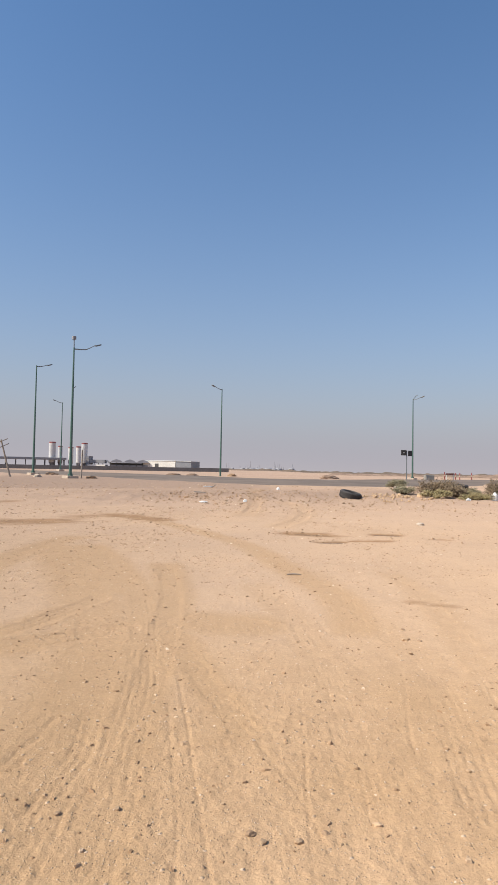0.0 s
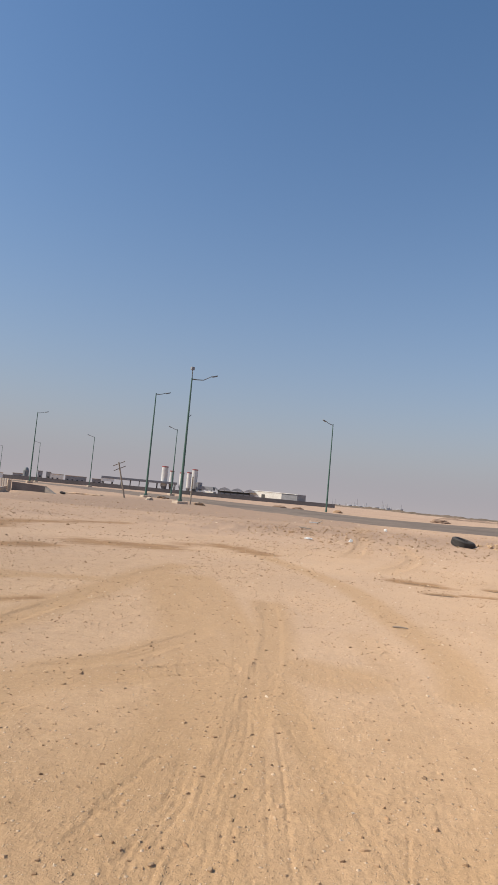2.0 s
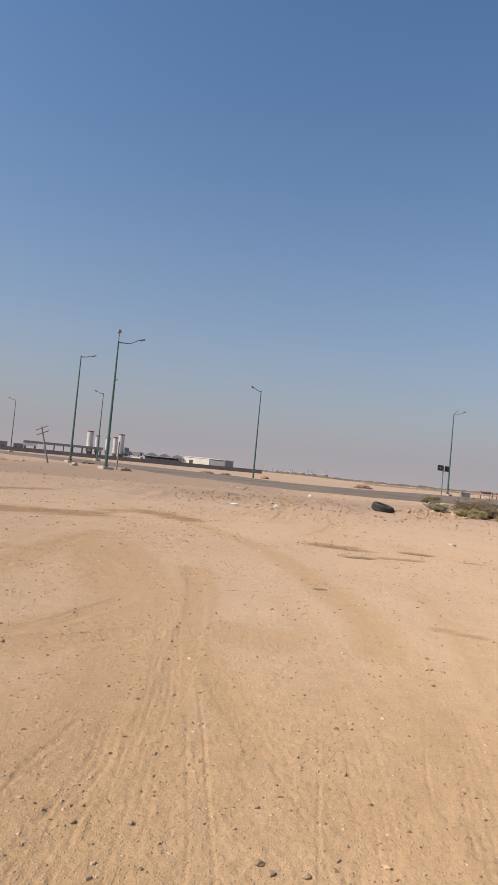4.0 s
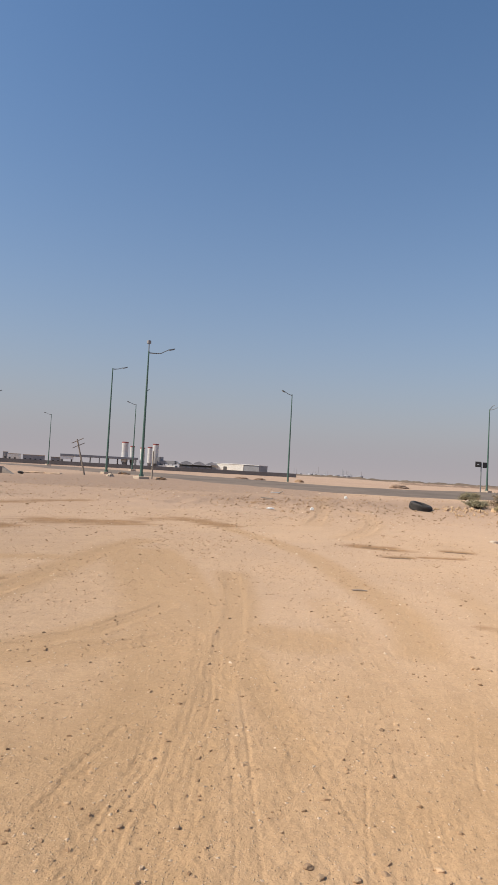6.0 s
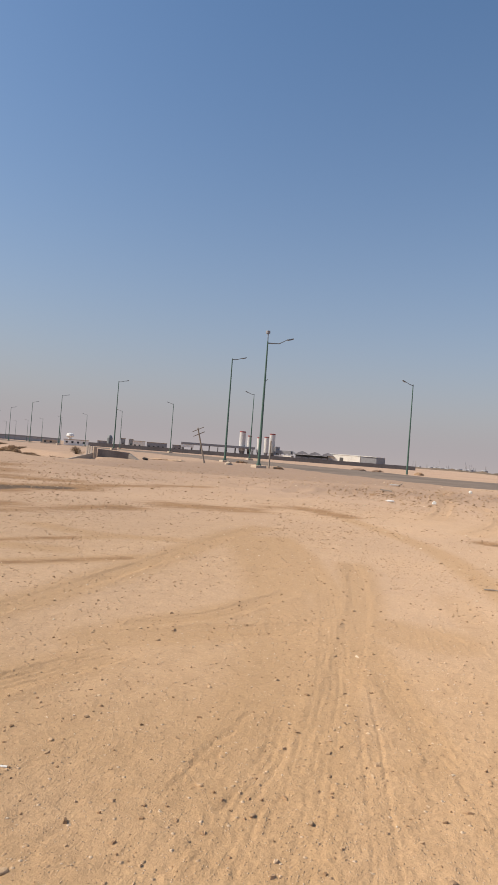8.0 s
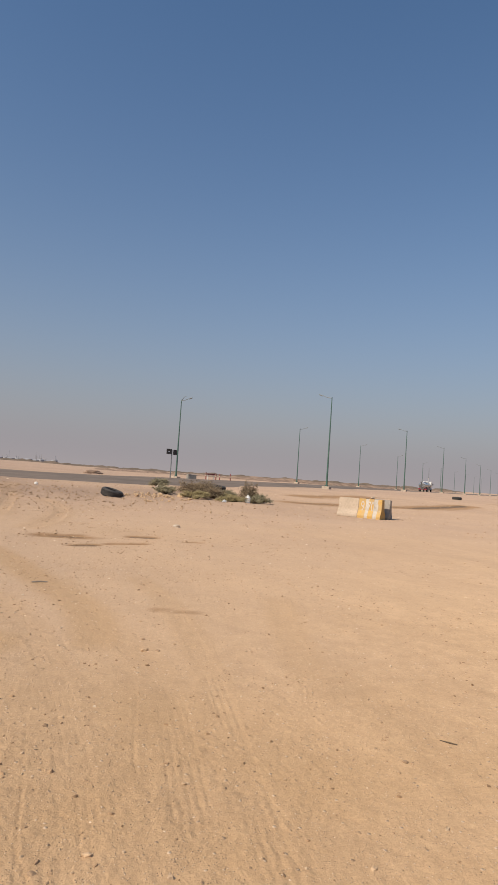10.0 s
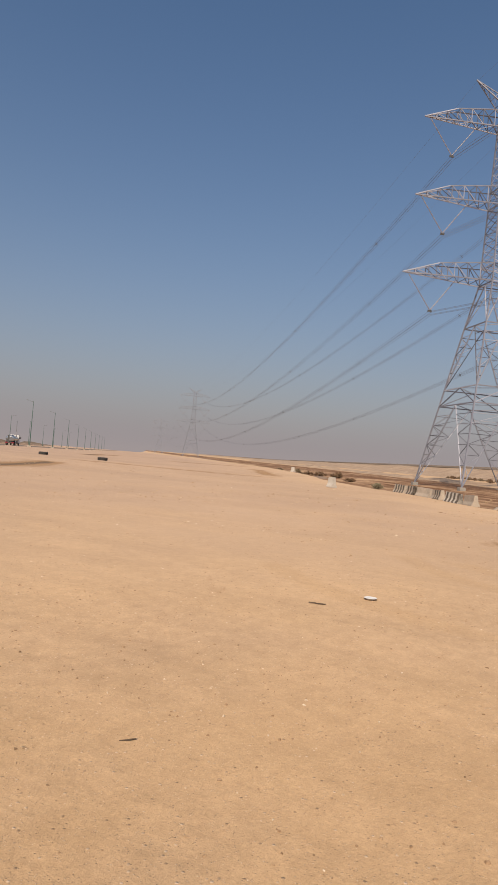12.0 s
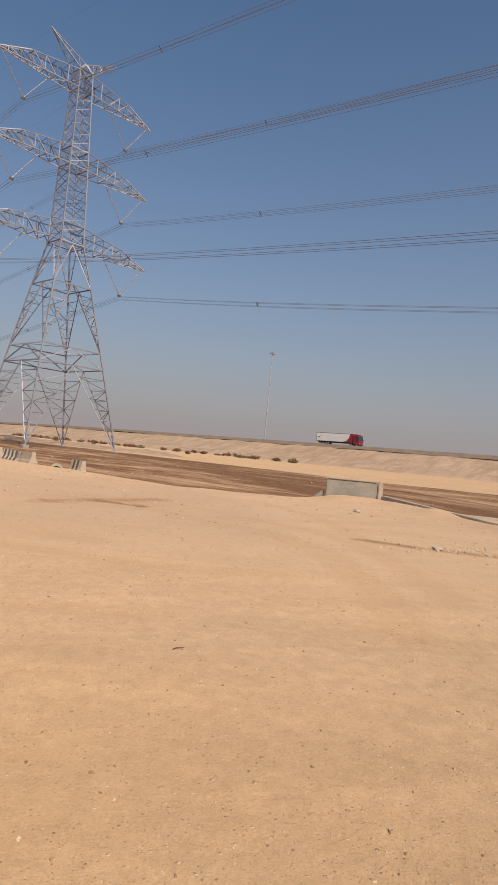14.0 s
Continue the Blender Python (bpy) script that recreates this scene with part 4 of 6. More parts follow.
def tower(k):
    """Foot of the pylon k spans along; the line swings slightly beyond the first."""
    return P1 + on_line(SPAN * k, 0) + ACROSS * {1: 4.7, 2: 17.0}.get(k, 0.0)


pylon(pose(*P1, 0, 0, PYLON_TURN), "tall galvanised steel lattice pylon with six crossarms")
for k in (1, 2):
    q = tower(k)
    pylon(pose(q.x, q.y, ground_z(q.x, q.y) - 0.3, 0, 0, PYLON_TURN), "lattice pylon far off along the line, in haze grey", HAZED_STEEL)


SPACER_FRAME = Frame()
for side in (1, -1):
    SPACER_FRAME.bar((-0.25 * LINE_Y, 0.25 * LINE_X, 0.22 * side), (0.25 * LINE_Y, -0.25 * LINE_X, -0.22 * side), 0.06)
SPACER = SPACER_FRAME.mesh("spacer", DARK_STEEL)


def wires():
    def span(side_r, z, a, b, sag, offs, radius, name, label):
        ob = thing(name, Matrix(), label, "power cable", "cables of the power line")
        n = 40
        pa, pb, out = tower(a), tower(b), ACROSS
        for ox, oz in offs:
            bm = bmesh.new()
            pts = []
            for k in range(n + 1):
                t = k / n
                p = pa.lerp(pb, t) + out * (side_r + ox)
                pts.append((p.x, p.y, z + oz - 4 * sag * t * (1 - t)))
            tube(bm, pts, radius, 5)
            part("conductor", bm, WIRE, ob)
        for t in np.arange(0.06, 0.96, 0.125) if len(offs) > 1 else ():
            p = pa.lerp(pb, float(t)) + out * side_r
            zz = z - 4 * sag * float(t) * (1 - float(t))
            clip = part("spacer", SPACER, None, ob)
            clip.matrix_local = Matrix.Translation((p.x, p.y, zz))

    quad = [(-0.22, 0.22), (0.22, 0.22), (-0.22, -0.22), (0.22, -0.22)]
    for a, b in ((-1, 0), (0, 1), (1, 2)):
        for yr, yz in YOKE:
            for side in (1, -1):
                span(side * yr, yz - 0.2, a, b, 15.0, quad if a < 1 else quad[1:3], 0.019, "power_cable", "bundle of dark aluminium power cables sagging between pylons")
        for side in (1, -1):
            span(side * PEAK_R, PEAK_Z, a, b, 11.0, [(0, 0)], 0.011, "earth_wire", "single thin earth wire sagging between pylon tops")


wires()


# ---- concrete barriers, walls and pipes ----
JERSEY = [(-0.30, 0), (0.30, 0), (0.30, 0.10), (0.17, 0.33), (0.11, 0.80), (-0.11, 0.80), (-0.17, 0.33), (-0.30, 0.10)]


def lettering(text, size, material, parent, m, name="lettering"):
    cu = bpy.data.curves.new(name, "FONT")
    cu.body, cu.size, cu.extrude = text, size, 0.004
    cu.align_x, cu.align_y = "CENTER", "CENTER"
    tmp = bpy.data.objects.new("tmp", cu)
    me = bpy.data.meshes.new_from_object(tmp)
    bpy.data.objects.remove(tmp)
    me.materials.append(material)
    ob = part(name, me, None, parent)
    ob.matrix_local = m
    return ob


def barrier(m, length, material, label, stripes=(), group="", name="concrete_barrier"):
    """A short concrete barrier block; local y runs along it, local -x is its painted face."""
    ob = thing(name, m, label, "barrier", group)
    bm = prism(bmesh.new(), JERSEY, -length / 2, length / 2)
    bmesh.ops.bevel(bm, geom=[e for e in bm.edges], offset=0.018, segments=2, affect="EDGES")
    part("block", bm, material, ob)
    for y0, y1, paint in stripes:
        grown = [(x * 1.012 + (0.003 if x > 0 else -0.003), z if z < 0.05 else z + 0.004) for x, z in JERSEY]
        part("painted_band", prism(bmesh.new(), grown, y0, y1), paint, ob)
    return ob


def yellow_marker():
    way = math.degrees(math.atan2(-0.817, 0.577)) - 90
    z = -0.03
    barrier(pose(14.05, 23.80, z, 0, 0, way), 0.92, DUSTY_BLOCK, "worn pale concrete barrier block standing on sand", group="barrier blocks by the marker")
    ob = barrier(pose(14.61, 23.01, z, 0, 0, way), 1.0, WHITE_CONCRETE, "concrete barrier block with faded yellow bands and a painted number",
                 [(-0.505, -0.20, YELLOW_PAINT), (-0.06, 0.16, YELLOW_PAINT), (0.33, 0.505, YELLOW_PAINT)], "barrier blocks by the marker")
    turn = Matrix.Rotation(radians(90), 4, "Z") @ Matrix.Rotation(radians(83), 4, "X")
    lettering("9-700", 0.60, WHITE_CONCRETE, ob, Matrix.Translation((0.162, -0.02, 0.47)) @ turn @ Matrix.Diagonal((0.56, 1, 1, 1)), "painted_number")
    barrier(pose(15.16, 23.28, z, 0, 0, way + 6), 1.0, GREY_CONCRETE, "dusty concrete barrier block with a dark end", [(-0.555, -0.3, BLACK_PAINT)], "barrier blocks by the marker")


yellow_marker()


def striped(y0, n, w):
    return [(y0 + k * 2 * w, y0 + k * 2 * w + w, FADED_BLACK) for k in range(n)]


def barrier_row():
    a, b = Vector((49.2, 16.9, 0)), Vector((38.3, 8.0, 0))
    looks = [(CONCRETE, striped(-0.8, 4, 0.2)), (CONCRETE, striped(-0.85, 3, 0.28)), (CONCRETE, []), (CONCRETE, striped(-0.7, 3, 0.2)), (WHITE_CONCRETE, striped(-0.85, 4, 0.22)), (CONCRETE, [])]
    turn = math.degrees(math.atan2(LINE_Y, LINE_X)) - 90
    for k, (mat, bands) in enumerate(looks):
        p = a.lerp(b, (k + 0.4) / 6)
        barrier(pose(p.x, p.y, ground_z(p.x, p.y) - 0.02, 1.5 * (-1) ** k, 0, turn + (5, -4, 8, -6, 3, -9)[k]) @ Matrix.Diagonal((0.9, 0.95, 0.84, 1)), 1.7, mat,
                "old concrete barrier with faded black stripes at the canal edge" if bands else "plain dusty concrete barrier at the canal edge", bands, "barriers along the canal edge")
    barrier(pose(36.5, 5.55, ground_z(36.5, 5.55) - 0.22, 0, 4, turn - 6), 1.3, CONCRETE, "tilted concrete barrier end with two black stripes", striped(-0.3, 2, 0.22), "barriers along the canal edge")
    barrier(pose(44.5, 20.4, ground_z(44.5, 20.4), 0, 0, turn + 20), 0.62, WHITE_CONCRETE, "single whitewashed concrete barrier block on the sand")
    barrier(pose(92.3, 49.4, ground_z(92.3, 49.4), 0, 0, turn + 30), 0.7, WHITE_CONCRETE, "distant whitewashed concrete block near the canal")
    # buried pipe
    px, py = 37.6, 6.9
    pipe = thing("concrete_pipe", pose(px, py, ground_z(px, py) - 0.24, 0, 0, math.degrees(math.atan2(py, px)) - 90), "half-buried concrete drain pipe", "pipe")
    bm = bmesh.new()
    n = 20
    rings = [(0.42, -0.5), (0.42, 1.3), (0.34, 1.3), (0.34, -0.5)]
    vs = [[bm.verts.new((r * math.cos(k * math.tau / n), y, r * math.sin(k * math.tau / n))) for k in range(n)] for r, y in rings]
    for a0, b0 in zip(vs, vs[1:] + vs[:1]):
        for k in range(n):
            bm.faces.new((a0[k], a0[(k + 1) % n], b0[(k + 1) % n], b0[k]))
    bmesh.ops.recalc_face_normals(bm, faces=bm.faces)
    part("pipe_wall", bm, CONCRETE, pipe)
    # added dark disc stands in for the shade inside the pipe
    part("shade_plug", tube(bmesh.new(), [(0, 0.7, 0), (0, 1.1, 0)], 0.342, 20), TWIG, pipe, "dark disc standing in for shade in the pipe")


barrier_row()


def wall_between(name, a, b, z0, za, zb, thick, material, parent, label=""):
    """A wall from a to b with a top that runs from za to zb."""
    a, b = Vector((*a, 0)), Vector((*b, 0))
    out = Vector((-(b - a).y, (b - a).x, 0)).normalized() * thick / 2
    bm = bmesh.new()
    lo = [bm.verts.new((p + o + Vector((0, 0, z0)))) for p, o in ((a, out), (b, out), (b, -out), (a, -out))]
    hi = [bm.verts.new((p + o + Vector((0, 0, z)))) for p, o, z in ((a, out, za), (b, out, zb), (b, -out, zb), (a, -out, za))]
    for k in range(4):
        bm.faces.new((lo[k], lo[(k + 1) % 4], hi[(k + 1) % 4], hi[k]))
    bm.faces.new(lo[::-1])
    bm.faces.new(hi)
    bmesh.ops.recalc_face_normals(bm, faces=bm.faces)
    bmesh.ops.bevel(bm, geom=list(bm.edges), offset=0.025, segments=2, affect="EDGES")
    return part(name, bm, material, parent, label)


def culverts():
    ob = thing("culvert_headwall", Matrix(), "grey concrete culvert headwall with a sloping kerb beside the canal", "culvert")
    wall_between("headwall", (29.5, -6.95), (28.65, -9.1), -1.0, 0.93, 0.95, 0.32, GREY_CONCRETE, ob)
    wall_between("end_pillar", (28.62, -9.14), (28.55, -9.32), -0.5, 0.97, 0.97, 0.42, CONCRETE, ob)
    wall_between("coping", (29.5, -6.93), (28.66, -9.08), 0.95, 1.01, 1.03, 0.38, CONCRETE, ob)
    wall_between("sloping_kerb", (28.45, -9.36), (21.0, -11.3), -0.5, 0.42, 0.12, 0.3, CONCRETE, ob)
    # small added slab stands in for the shadow triangle beside the headwall
    wall_between("wing_slab", (29.7, -6.85), (30.0, -6.2), -1.0, 0.4, -0.2, 0.28, GREY_CONCRETE, ob)
    wall_between("canal_kerb", (31.5, -12.5), (29.0, -20.0), -1.0, -0.25, -0.3, 0.25, CONCRETE, ob)
    ob = thing("culvert_headwall", Matrix(), "grey concrete culvert headwall half buried in sand", "culvert")
    wall_between("headwall", (-26.0, 46.2), (-23.6, 47.2), -0.6, 0.86, 0.70, 0.3, DARK_CONCRETE, ob)
    wall_between("end_pillar", (-26.25, 45.9), (-26.05, 46.1), -0.4, 0.98, 0.98, 0.24, CONCRETE, ob)
    wall_between("sloping_kerb", (-26.2, 45.7), (-24.1, 38.4), -0.4, 0.50, 0.04, 0.16, CONCRETE, ob)
    wall_between("wing_slab", (-23.6, 47.1), (-22.3, 46.5), -0.4, 0.66, 0.1, 0.25, DARK_CONCRETE, ob)
    ob = thing("culvert_headwall", Matrix(), "distant dark concrete culvert mouth at the ditch end", "culvert")
    wall_between("headwall", (-65.6, 79.6), (-63.4, 79.2), -0.8, 0.95, 0.95, 0.35, DARK_CONCRETE, ob)
    wall_between("wing_slab", (-65.6, 79.4), (-66.0, 76.5), -0.6, 0.8, 0.1, 0.3, GREY_CONCRETE, ob)
    for x, y in ((-30.2, 52.9), (-31.2, 54.2), (-32.2, 55.5), (-33.2, 56.8)):
        post = thing("marker_post", pose(x, y, ground_z(x, y) - 0.1), "short white concrete marker post", "post", "marker posts by the culvert")
        part("shaft", box(bmesh.new(), 0, 0, 0, 0.16, 0.16, 0.95, 0.02), WHITE_CONCRETE, post)


culverts()


# ---- tyres ----
def tyre(m, outer, width, label):
    ob = thing("tyre", m, label, "tyre", "discarded tyres")
    bm = bmesh.new()
    prof = [(0.62, -0.36), (0.70, -0.5), (0.86, -0.5), (0.95, -0.44), (1.0, -0.32), (1.0, 0.32), (0.95, 0.44), (0.86, 0.5), (0.70, 0.5), (0.62, 0.36), (0.68, 0.30), (0.90, 0.26), (0.90, -0.26), (0.68, -0.30)]
    n = 40
    rows = [[bm.verts.new((r * outer * math.cos(k * math.tau / n), r * outer * math.sin(k * math.tau / n), w * width)) for r, w in prof] for k in range(n)]
    for a, b in zip(rows, rows[1:] + rows[:1]):
        for i in range(len(prof)):
            bm.faces.new((a[i], b[i], b[(i + 1) % len(prof)], a[(i + 1) % len(prof)]))
    bmesh.ops.recalc_face_normals(bm, faces=bm.faces)
    part("casing", bm, RUBBER, ob)
    bm = bmesh.new()
    for k in range(36):
        a = k * math.tau / 36
        for side in (-1, 1):
            box(bm, 0, 0, -0.5, 1, 1, 1, 0, None)
            for v in list(bm.verts)[-8:]:
                x, y, z = v.co
                v.co = Matrix.Rotation(a + side * 0.03, 4, "Z") @ Vector((outer + x * 0.03, y * outer * 0.10, z * width * 0.30 + side * width * 0.17))
    part("tread", bm, RUBBER, ob)
    return ob


tyre(pose(5.0, 29.7, ground_z(5.0, 29.7) + 0.15, 7, 13, 0), 0.5, 0.36, "large worn black tyre leaning in the sand bank")
tyre(pose(51.4, 51.8, ground_z(51.4, 51.8) + 0.17), 0.54, 0.34, "black tyre lying flat on the sand")
tyre(pose(51.1, 61.4, ground_z(51.1, 61.4) + 0.17), 0.54, 0.34, "black tyre lying flat on the sand")
tyre(pose(14.4, 42.3, ground_z(14.4, 42.3) + 0.18, 4, 3, 0), 0.56, 0.36, "black tyre lying flat behind the shrubs")
tyre(pose(-22.9, 48.6, ground_z(-22.9, 48.6) + 0.12, 5, 10, 0), 0.22, 0.15, "small black tyre beside the culvert wall")


# ---- shrubs ----
def shrub(name, x, y, rx, ry, h, leaf, label, leaves=900, seed=1, group="desert shrubs", size=0.033):
    leaves = int(leaves * (2.2 if size < 0.05 else 1.5))
    rng = random.Random(seed)
    ob = thing(name, pose(x, y, ground_z(x, y) - 0.03), label, "shrub", group)
    bm = bmesh.new()
    tips = []
    for k in range(34):
        a, e = rng.uniform(0, math.tau), rng.uniform(0.2, 1.35)
        reach = rng.uniform(0.55, 1.0)
        tip = Vector((math.cos(a) * math.cos(e) * rx * reach, math.sin(a) * math.cos(e) * ry * reach, math.sin(e) * h * reach))
        mid = tip * 0.5 + Vector((rng.uniform(-0.1, 0.1), rng.uniform(-0.1, 0.1), 0.08 * h))
        tube(bm, [(0, 0, 0), mid, tip], [0.022, 0.014, 0.006], 4)
        tips.append((mid, tip))
        for _ in range(3):
            t2 = mid.lerp(tip, rng.uniform(0.1, 0.9))
            off = t2 + Vector((rng.uniform(-0.25, 0.25) * rx, rng.uniform(-0.25, 0.25) * ry, rng.uniform(0.0, 0.25) * h))
            tube(bm, [t2, off], [0.008, 0.004], 3)
            tips.append((t2, off))
    part("branches", bm, TWIG, ob)
    verts, faces = [], []
    for k in range(leaves):
        a, b = rng.choice(tips)
        c = a.lerp(b, rng.uniform(0.15, 1.08)) + Vector((rng.gauss(0, 0.07) * rx, rng.gauss(0, 0.07) * ry, rng.gauss(0, 0.06) * h))
        c.z = max(c.z, 0.02)
        u = Vector((rng.gauss(0, 1), rng.gauss(0, 1), rng.gauss(0, 1))).normalized()
        v = u.cross(Vector((rng.gauss(0, 1), rng.gauss(0, 1), rng.gauss(0, 1)))).normalized()
        s = size * rng.uniform(0.6, 1.5)
        n = len(verts)
        verts += [c - u * s, c + v * s * 0.3, c + u * s, c - v * s * 0.3]
        faces.append((n, n + 1, n + 2, n + 3))
    part("foliage", mesh_of("foliage", verts, faces, leaf), None, ob)
    return ob


shrub("desert_shrub", 10.2, 42.0, 1.15, 0.9, 0.62, LEAF, "rounded grey-green desert shrub on the bank", 3200, 1)
shrub("desert_shrub", 8.35, 33.2, 0.85, 0.7, 0.5, LEAF, "small grey-green shrub in sand", 2400, 2)
shrub("desert_shrub", 9.6, 31.4, 1.45, 1.0, 0.95, DARK_LEAF, "tall sparse dark shrub with bare twigs", 4200, 3)
shrub("desert_shrub", 9.0, 29.8, 1.0, 0.75, 0.4, DRY_LEAF, "low yellow-green shrub on the sand", 3000, 4)
shrub("desert_shrub", 10.15, 30.2, 0.95, 0.8, 0.6, DARK_LEAF, "low brownish shrub on the sand", 2600, 5)
shrub("desert_shrub", 10.85, 29.5, 1.0, 0.7, 0.38, DRY_LEAF, "low yellow-green shrub on the sand", 2800, 6)
shrub("desert_shrub", 11.7, 32.8, 0.8, 0.7, 0.5, LEAF, "small grey-green shrub in sand", 2000, 7)
shrub("desert_shrub", 12.3, 31.0, 0.7, 0.6, 1.05, DARK_LEAF, "dark twiggy shrub beside a white jug", 2200, 8)
shrub("desert_shrub", 12.5, 30.2, 0.75, 0.6, 0.5, LEAF, "small grey-green shrub in sand", 2000, 9)
shrub("desert_shrub", -31.5, 52.0, 0.9, 0.8, 0.8, DARK_LEAF, "dry brown shrub in the ditch", 700, 10)
shrub("desert_shrub", 50.6, 19.0, 0.9, 0.7, 0.6, LEAF, "green shrub beside the striped barriers", 700, 11)


def far_shrubs():
    rng = random.Random(5)
    base = [shrub("low_shrub", 0, 0, 0.9, 0.8, 0.7, m, "low dark shrub on the canal flats", 260, 40 + k, "low shrubs on the canal flats", 0.13) for k, m in enumerate((SCRUB_LEAF, SCRUB_LEAF, DARK_LEAF))]
    spots = [on_line(rng.uniform(95, 235), rng.gauss(124, 2.2)) for _ in range(64)] + [on_line(rng.uniform(85, 150), rng.uniform(30, 36)) for _ in range(9)]
    spots += [on_line(rng.uniform(60, 200), rng.uniform(70, 115)) for _ in range(3)]
    for k, p in enumerate(spots):
        m = pose(p.x, p.y, ground_z(p.x, p.y) - 0.03, 0, 0, rng.uniform(0, 360)) @ Matrix.Diagonal((*[rng.uniform(0.8, 2.0)] * 2, rng.uniform(0.8, 1.7), 1))
        if k < 3:
            base[k].matrix_world = m
        else:
            ob = copy_thing(base[k % 3], m)
            ob.matrix_world = m
    tan = [shrub("ditch_shrub", -35, 49, 1.0, 0.8, 0.5, m, "low dry tan brush in the ditch", 260, 60 + k, "low brush in the ditch", 0.10) for k, m in enumerate((TAN_LEAF, SCRUB_LEAF))]
    rng = random.Random(8)
    for k in range(44):
        t = rng.random()
        x, y = -29 - 32 * t + rng.uniform(-2.5, 2.5), 43 + 31 * t + rng.uniform(-2.5, 2.5)
        m = pose(x, y, ground_z(x, y) - 0.05, 0, 0, rng.uniform(0, 360)) @ Matrix.Diagonal((rng.uniform(0.7, 1.3), rng.uniform(0.7, 1.3), rng.uniform(0.5, 1.0), 1))
        if k < 2:
            tan[k].matrix_world = m
        else:
            copy_thing(tan[1 if k % 5 == 0 else 0], m).matrix_world = m


far_shrubs()


# ---- signs, posts and small road furniture ----
def road_sign():
    x, y = 22.5, 87.1
    ob = thing("road_sign", pose(x, y, ground_z(x, y), 0, 0, 14), "two dark rectangular sign panels on steel posts", "road sign")
    part("post", tube(bmesh.new(), [(0.05, 0, 0), (0.05, 0, 4.0)], 0.07, 8), GREY_STEEL, ob)
    part("panel", box(bmesh.new(), -0.42, -0.06, 3.35, 0.82, 0.05, 0.74, 0.03), BLACK_PAINT, ob, "dark panel with a small pale bar")
    part("panel", box(bmesh.new(), 0.56, -0.02, 3.28, 0.80, 0.05, 0.74, 0.03, Matrix.Rotation(radians(18), 4, "Z")), BLACK_PAINT, ob)
    part("pale_bar", box(bmesh.new(), -0.42, -0.09, 3.66, 0.26, 0.01, 0.10), WHITE_PAINT, ob)


road_sign()


